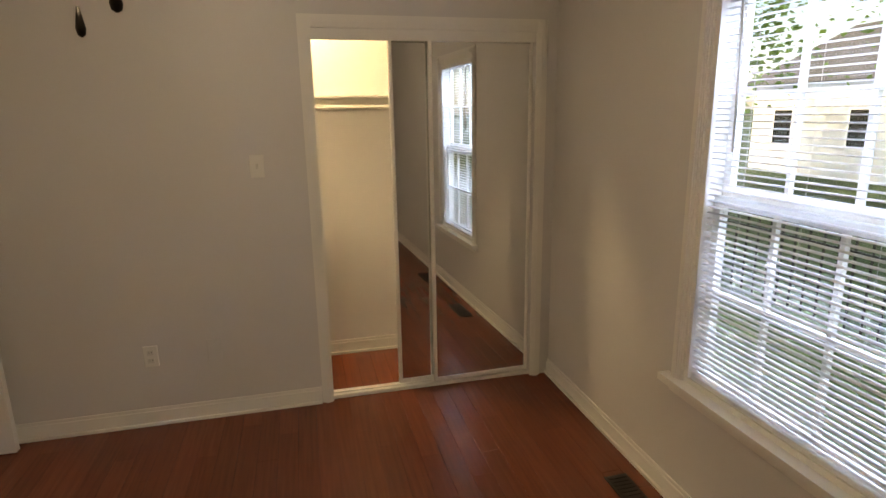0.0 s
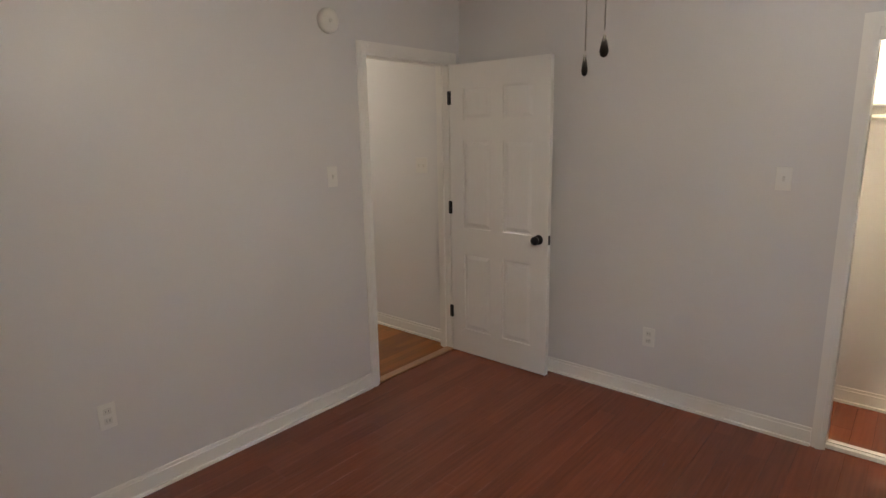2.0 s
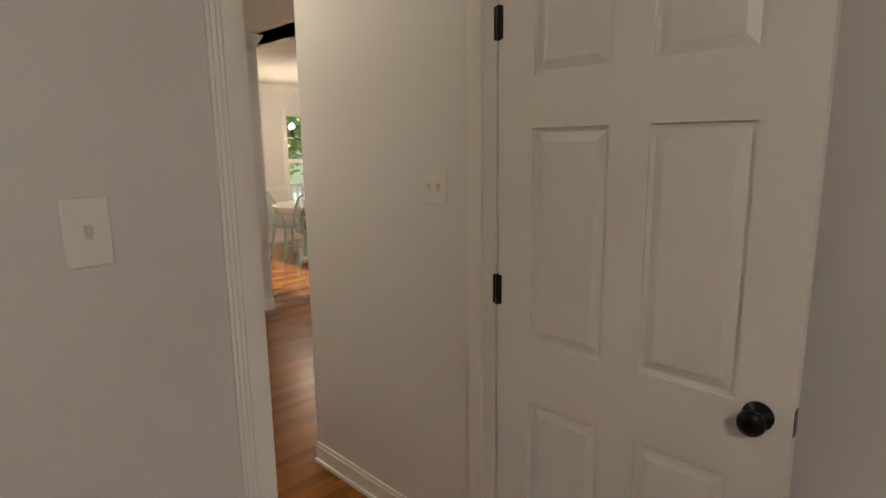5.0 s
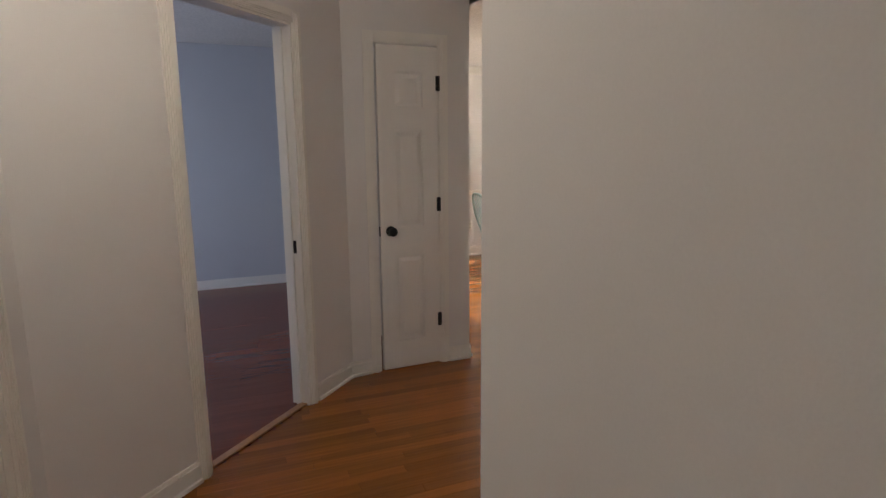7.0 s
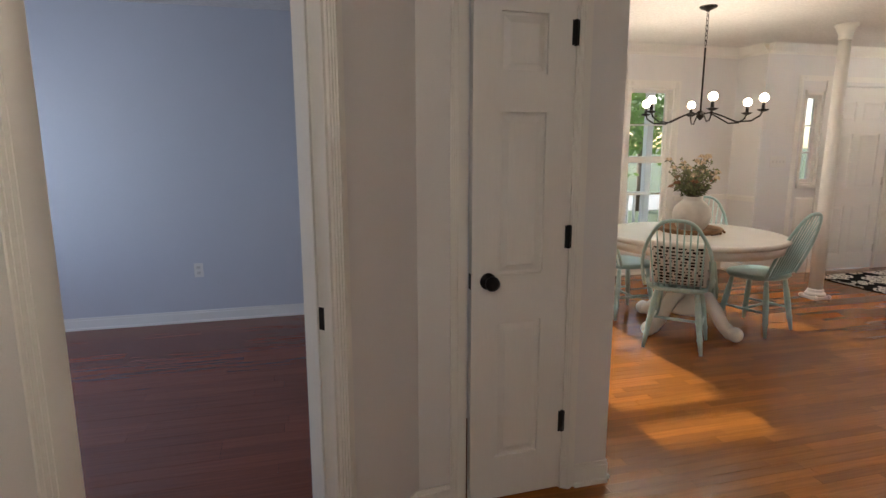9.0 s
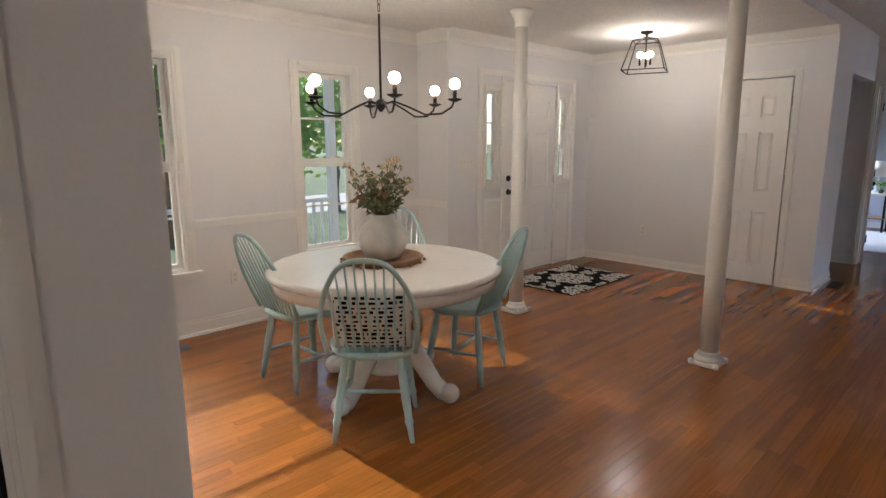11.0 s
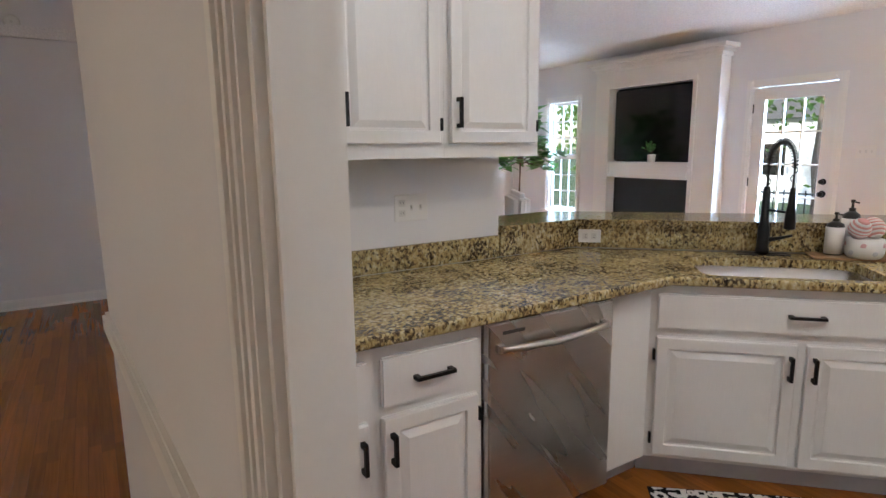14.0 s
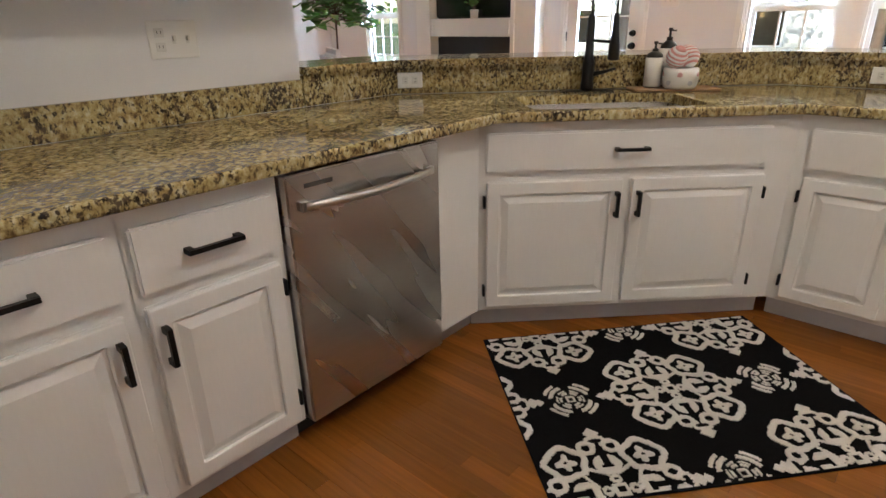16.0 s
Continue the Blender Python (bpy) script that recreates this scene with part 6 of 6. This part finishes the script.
# patio door hardware
for z, r in ((1.08, 0.03), (0.96, 0.034)):
    b = lathe(bmesh.new(), [(r, 0), (r, 0.012), (0.012, 0.02), (0.012, 0.03), (r * 0.8, 0.04), (r * 0.7, 0.06), (0.01, 0.064)], 16, Matrix.Translation((PD0 + 0.06, BACK_Y - 0.012, z)) @ Euler((radians(-90), 0, 0)).to_matrix().to_4x4())
    part("knob", b, "black_metal", pdoor, "black door knob")
for z in (0.3, 1.05, 1.82):
    part("hinge", box_bm(PD1 - 0.006, BACK_Y - 0.012, z - 0.045, PD1 + 0.008, BACK_Y + 0.004, z + 0.045, 0.002), "black_metal", pdoor, "black hinge")
# armchair behind the bar
ac = thing("armchair", "pale upholstered chair behind the breakfast bar", "chair", pose(7.6, -0.9, 0, 0, 0, 150))
part("seat", box_bm(-0.35, -0.35, 0.16, 0.35, 0.35, 0.46, 0.05, 3), "fabric_white", ac)
part("backrest", box_bm(-0.36, -0.36, 0.40, 0.36, -0.20, 1.02, 0.06, 3), "fabric_white", ac)
for sx in (-1, 1):
    part("armrest", box_bm(sx * 0.36 - 0.07, -0.30, 0.30, sx * 0.36 + 0.07, 0.33, 0.64, 0.05, 3), "fabric_white", ac)
    for sy in (-1, 1):
        part("leg", tube(bmesh.new(), [(0.28 * sx, 0.28 * sy, 0.18), (0.30 * sx, 0.30 * sy, 0)], [0.022, 0.014], 8), "tray_wood", ac)

# ---- far bedroom ----
bdd = thing("bed", "made bed with white pillows and a brown patterned throw", "bed", pose(12.55, 3.73, 0))
part("frame", box_bm(-0.95, -1.0, 0.12, 0.98, 0.72, 0.34, 0.03, 2), "fabric_white", bdd)
part("mattress", box_bm(-0.93, -0.98, 0.34, 0.96, 0.70, 0.60, 0.06, 3), "fabric_white", bdd)
part("headboard", box_bm(0.96, -1.0, 0.1, 1.03, 0.74, 1.15, 0.03, 2), "fabric_white", bdd)
bm = box_bm(-0.96, -1.01, 0.36, -0.35, 0.735, 0.625, 0.04, 2)
part("throw", bm, "fabric_brown", bdd, "brown patterned throw")
for y in (-0.6, 0.0, 0.42):
    b = box_bm(-0.09, -0.22, -0.16, 0.09, 0.22, 0.16, 0.07, 3)
    part("pillow", b, "fabric_white", bdd, "white pillow", pose(0.78, y, 0.76, 0, -20, 0))
for sx in (-0.85, 0.9):
    for sy in (-0.9, 0.62):
        part("leg", box_bm(sx - 0.03, sy - 0.03, 0, sx + 0.03, sy + 0.03, 0.13), "tray_wood", bdd)
ns = thing("nightstand", "small white side table with open shelf", "nightstand", pose(13.1, 4.88, 0))
part("top", box_bm(-0.24, -0.2, 0.60, 0.24, 0.2, 0.63, 0.004), "trim_paint", ns)
part("shelf", box_bm(-0.22, -0.18, 0.22, 0.22, 0.18, 0.24), "tray_wood", ns)
for sx in (-1, 1):
    for sy in (-1, 1):
        part("leg", box_bm(0.2 * sx - 0.015, 0.16 * sy - 0.015, 0, 0.2 * sx + 0.015, 0.16 * sy + 0.015, 0.60), "bronze_metal", ns)
tl = thing("table_lamp", "table lamp with a pale drum shade", "lamp", pose(13.12, 4.88, 0.63))
part("base", lathe(bmesh.new(), [(0.07, 0), (0.075, 0.015), (0.03, 0.04), (0.05, 0.12), (0.02, 0.22), (0.008, 0.24), (0.008, 0.32)], 20), "vase_ceramic", tl)
part("shade", lathe(bmesh.new(), [(0.20, 0.26), (0.17, 0.50), (0.168, 0.50), (0.197, 0.262)], 28), "fabric_white", tl)
potted("bedside_plant", "small dark plant on the side table", pose(12.95, 4.8, 0.63), [(0.03, 0), (0.04, 0.06), (0.035, 0.06)], "soap_black", 10, 0.14, 0.07, "leaf", 9, 6)
wm = thing("wall_mirror", "arched wall mirror with a dark frame", "mirror", pose(13.598, 4.02, 0, 0, 0, -90))
prof = [(-0.24, 1.15), (0.24, 1.15)] + [(0.24 * math.cos(math.pi * i / 12), 1.75 + 0.2 * math.sin(math.pi * i / 12)) for i in range(13)]
b = bmesh.new()
vv = [b.verts.new((x, -0.012, z)) for x, z in prof]
b.faces.new(vv)
part("glass", b, "mirror", wm)
part("frame", tube(bmesh.new(), [(x, -0.014, z) for x, z in prof], 0.02, 8, True), "bronze_metal", wm)
rr = thing("bedroom_rug", "pale shaggy bedroom rug", "rug", pose(11.85, 4.35, 0.0006))
part("fleece", box_bm(-0.95, -0.9, 0, 1.2, 0.9, 0.015, 0.005), "pile_white", rr)

# ---- outdoors ----
bm = bmesh.new()
S = 600
v = [bm.verts.new(p) for p in ((-S, -S, -0.62), (S, -S, -0.62), (S, S, -0.62), (-S, S, -0.62))]
bm.faces.new(v)
struct("ground", bm, "grass", "mown lawn around the house", "ground")
bm = bmesh.new()
for x0, y0, x1, y1 in ((0.5, 7.62, 10.0, 9.6),):
    bx(bm, x0, y0, -0.62, x1, y1, -0.15)
struct("porch_floor", bm, "concrete", "concrete front porch floor", "porch")
struct("porch_roof", box_bm(0.4, 7.62, 2.46, 10.0, 10.15, 2.62), "rail_white", "white porch roof", "porch")
struct("driveway", box_bm(-14, 18, -0.62, 30, 23, -0.60), "concrete", "pale concrete street", "road")
pr = thing("porch_railing", "white porch railing with square balusters", "railing")
part("top_rail", box_bm(0.6, 9.48, 0.70, 5.9, 9.54, 0.75), "rail_white", pr)
part("bottom_rail", box_bm(0.6, 9.49, -0.06, 5.9, 9.53, -0.02), "rail_white", pr)
for k in range(44):
    x = 0.65 + k * 0.12
    part("baluster", box_bm(x, 9.495, -0.02, x + 0.03, 9.525, 0.70), "rail_white", pr)
for x in (0.6, 3.6, 5.9, 8.6):
    pp = thing("porch_post", "white square porch post", "post", pose(x, 9.55, 0), "porch posts")
    part("shaft", box_bm(-0.05, -0.05, -0.16, 0.05, 0.05, 2.46, 0.004), "rail_white", pp)


def tree(x, y, h, spread, seed):
    rng = random.Random(seed)
    e = thing("tree", "broadleaf tree with a dense green crown", "tree", pose(x, y, -0.62), "garden trees")
    b = bmesh.new()
    tube(b, [(0, 0, 0), (0.05, 0, h * 0.25), (0, 0.08, h * 0.5), (0.1, 0, h * 0.8)], [0.22, 0.18, 0.13, 0.05], 9)
    tips = []
    for k in range(9):
        a, z = 0.7 * k + rng.uniform(-0.3, 0.3), h * rng.uniform(0.35, 0.7)
        tip = Vector((math.cos(a) * spread * rng.uniform(0.5, 0.9), math.sin(a) * spread * rng.uniform(0.5, 0.9), z + h * rng.uniform(0.08, 0.25)))
        tube(b, [(0, 0, z), tip * 0.5 + Vector((0, 0, z * 0.5)), tip], [0.08, 0.05, 0.02], 6)
        tips.append(tip)
    part("trunk", b, "bark", e)
    vs, fs = [], []
    for k in range(5200):
        c = rng.choice(tips) if k % 3 else Vector((0, 0, h * rng.uniform(0.55, 0.95)))
        p = c + Vector((rng.gauss(0, 1), rng.gauss(0, 1), rng.gauss(0, 0.8))) * spread * 0.30
        d = Vector((rng.uniform(-1, 1), rng.uniform(-1, 1), rng.uniform(-0.6, 0.6))).normalized()
        s = d.orthogonal().normalized()
        l = rng.uniform(0.10, 0.22)
        n = len(vs)
        vs += [tuple(p), tuple(p + d * l * 0.5 + s * l * 0.32), tuple(p + d * l), tuple(p + d * l * 0.5 - s * l * 0.32)]
        fs.append((n, n + 1, n + 2, n + 3))
    me = bpy.data.meshes.new("crown")
    me.from_pydata(vs, [], fs)
    me.materials.append(M["tree_leaf"])
    ob = new("crown", me)
    ob.parent = e
    ob["kind"] = "stuff"


for i, (x, y, h, s) in enumerate(((3.9, 15.5, 3.5, 1.6), (7.5, 15.0, 3.8, 1.6), (5.75, 15.0, 6.3, 1.45), (11.5, 18, 4.6, 2.0), (-1.5, 18, 4.6, 2.0), (1.0, 17, 3.2, 1.6), (9.0, -9.5, 6.5, 2.4), (12.5, -8.0, 6, 2.4), (5.2, -15, 8, 3), (-6.0, -13.5, 6, 2.3), (1.5, -19, 8, 3))):
    tree(x, y, h, s, 40 + i)


def far_house(m, w, d, h, wall_mat, label):
    e = thing("house", label, "house", m)
    part("wall", box_bm(-w / 2, -d / 2, 0, w / 2, d / 2, h), wall_mat, e)
    b = bmesh.new()
    v = [b.verts.new(p) for p in ((-w / 2 - 0.4, -d / 2 - 0.4, h), (w / 2 + 0.4, -d / 2 - 0.4, h), (w / 2 + 0.4, d / 2 + 0.4, h), (-w / 2 - 0.4, d / 2 + 0.4, h), (-w / 2 - 0.2, 0, h + 2.2), (w / 2 + 0.2, 0, h + 2.2))]
    for f in ((0, 1, 5, 4), (2, 3, 4, 5), (1, 2, 5), (3, 0, 4), (0, 3, 2, 1)):
        b.faces.new([v[i] for i in f])
    part("roof", b, "roof_far", e)
    for k in range(4):
        x = -w / 2 + w * (k + 0.5) / 4
        for s in (-1, 1):
            wn_ = part("window", box_bm(x - 0.5, s * d / 2 - 0.04, 0.9, x + 0.5, s * d / 2 + 0.04, 2.2), "rail_white", e)
            part("pane", box_bm(x - 0.42, s * d / 2 - 0.05, 0.98, x + 0.42, s * d / 2 + 0.05, 2.12), "tv_black", wn_)


far_house(pose(3, 32, -0.62), 16, 8, 3.0, "brick_far", "brick house across the street")
far_house(pose(-5, -24, -0.62, 0, 0, 8), 15, 8, 3.0, "siding_far", "pale house beyond the back garden")
far_house(pose(9.5, -22, -0.62, 0, 0, -6), 13, 8, 3.0, "siding_far", "pale neighbouring house with white windows")
fn = thing("patio_fence", "dark metal garden fence", "fence", pose(0, -7.0, -0.62))
for z in (0.85, 1.25):
    part("rail", box_bm(0, -0.015, z, 12, 0.015, z + 0.03), "black_metal", fn)
for k in range(70):
    part("picket", box_bm(0.1 + 0.17 * k, -0.008, 0.1, 0.116 + 0.17 * k, 0.008, 1.32), "black_metal", fn)

# ---- floors: strip by strip ----


def strips(x0, y0, x1, y1, w, length, seed, limits):
    """Plan rectangles of strip flooring laid along x; limits(y) gives the ends of a row."""
    rng = random.Random(seed)
    out, y = [], y0
    while y < y1 - 1e-6:
        lo, hi = limits(y + w / 2)
        lo, hi = max(lo, x0), min(hi, x1)
        x = x0 - rng.random() * length
        while x < x1:
            l = length * rng.uniform(0.5, 1.25)
            a, b = max(x, lo), min(x + l, hi)
            if b - a > 0.004:
                out.append((a, y, b, min(y + w, y1), rng.uniform(-0.0001, 0.0001)))
            x += l
        y += w
    return out


def strip_shape(vs, fs, r, g=0.0003, c=0.0004):
    a, ya, b, yb, dz = r[0] + g, r[1] + g, r[2] - g, r[3] - g, r[4]
    n = len(vs)
    vs += [(a, ya, -0.012), (b, ya, -0.012), (b, yb, -0.012), (a, yb, -0.012), (a, ya, dz - c), (b, ya, dz - c), (b, yb, dz - c), (a, yb, dz - c), (a + c, ya + c, dz), (b - c, ya + c, dz), (b - c, yb - c, dz), (a + c, yb - c, dz)]
    for i in range(4):
        j = (i + 1) % 4
        fs += [(n + i, n + j, n + 4 + j, n + 4 + i), (n + 4 + i, n + 4 + j, n + 8 + j, n + 8 + i)]
    fs.append((n + 8, n + 9, n + 10, n + 11))


def lay(name, label, rects, near, single, joined):
    floor = thing(name, label, "floor", kind="structure")
    vs, fs, count = [], [], 0
    for r in rects:
        if near((r[0] + r[2]) / 2, r[1]) and count < 300:
            v, f = [], []
            strip_shape(v, f, r)
            me = bpy.data.meshes.new("plank")
            me.from_pydata(v, [], f)
            me.materials.append(M[single])
            new("plank", me).parent = floor
            count += 1
        else:
            strip_shape(vs, fs, r)
    me = bpy.data.meshes.new("planks")
    me.from_pydata(vs, [], fs)
    me.materials.append(M[joined])
    ob = new("planks", me)
    ob.parent = floor
    ob["kind"] = "stuff"
    return floor


def oak_row(y):
    if y < BED_N + 0.05:
        return 2.2, 11.0
    if y < 2.67:
        return HALL_W - 0.05, 9.95
    if y < LIN_Y + 0.05:
        return y - 2.82 - 0.03, 9.95
    return LIN_X1 - 0.03, 9.95


def bed_two_row(y):
    return -2.0, (y - 2.82 - 0.031 if y < LIN_Y + 0.05 else 1.92)


def whole(y):
    return -99, 99


lay("floor_oak", "glossy honey-stained oak strip floor", strips(-0.2, BACK_Y, 11.0, 7.52, 0.057, 0.85, 5, oak_row), lambda x, y: 0.45 < y < 4.2 and x < 3.4 and (x < 1.3 or y > 2.6), "oak_board", "oak_plank")
lay("floor_cherry", "dark cherry laminate floor of the first bedroom", strips(BED_W, BED_S, 1.55, BED_N + 0.05, 0.095, 1.2, 8, whole), lambda x, y: x > -2.0, "cherry_board", "cherry_plank")
lay("floor_cherry_two", "dark cherry laminate floor of the second bedroom", strips(-1.9, 2.8, 1.92, 6.88, 0.095, 1.2, 9, bed_two_row), lambda x, y: y < 5.5, "cherry_board", "cherry_plank")
lay("floor_far_bedroom", "dark cherry laminate floor of the far bedroom", strips(9.95, 2.1, 13.6, 6.0, 0.095, 1.2, 10, whole), lambda x, y: x < 11, "cherry_board", "cherry_plank")
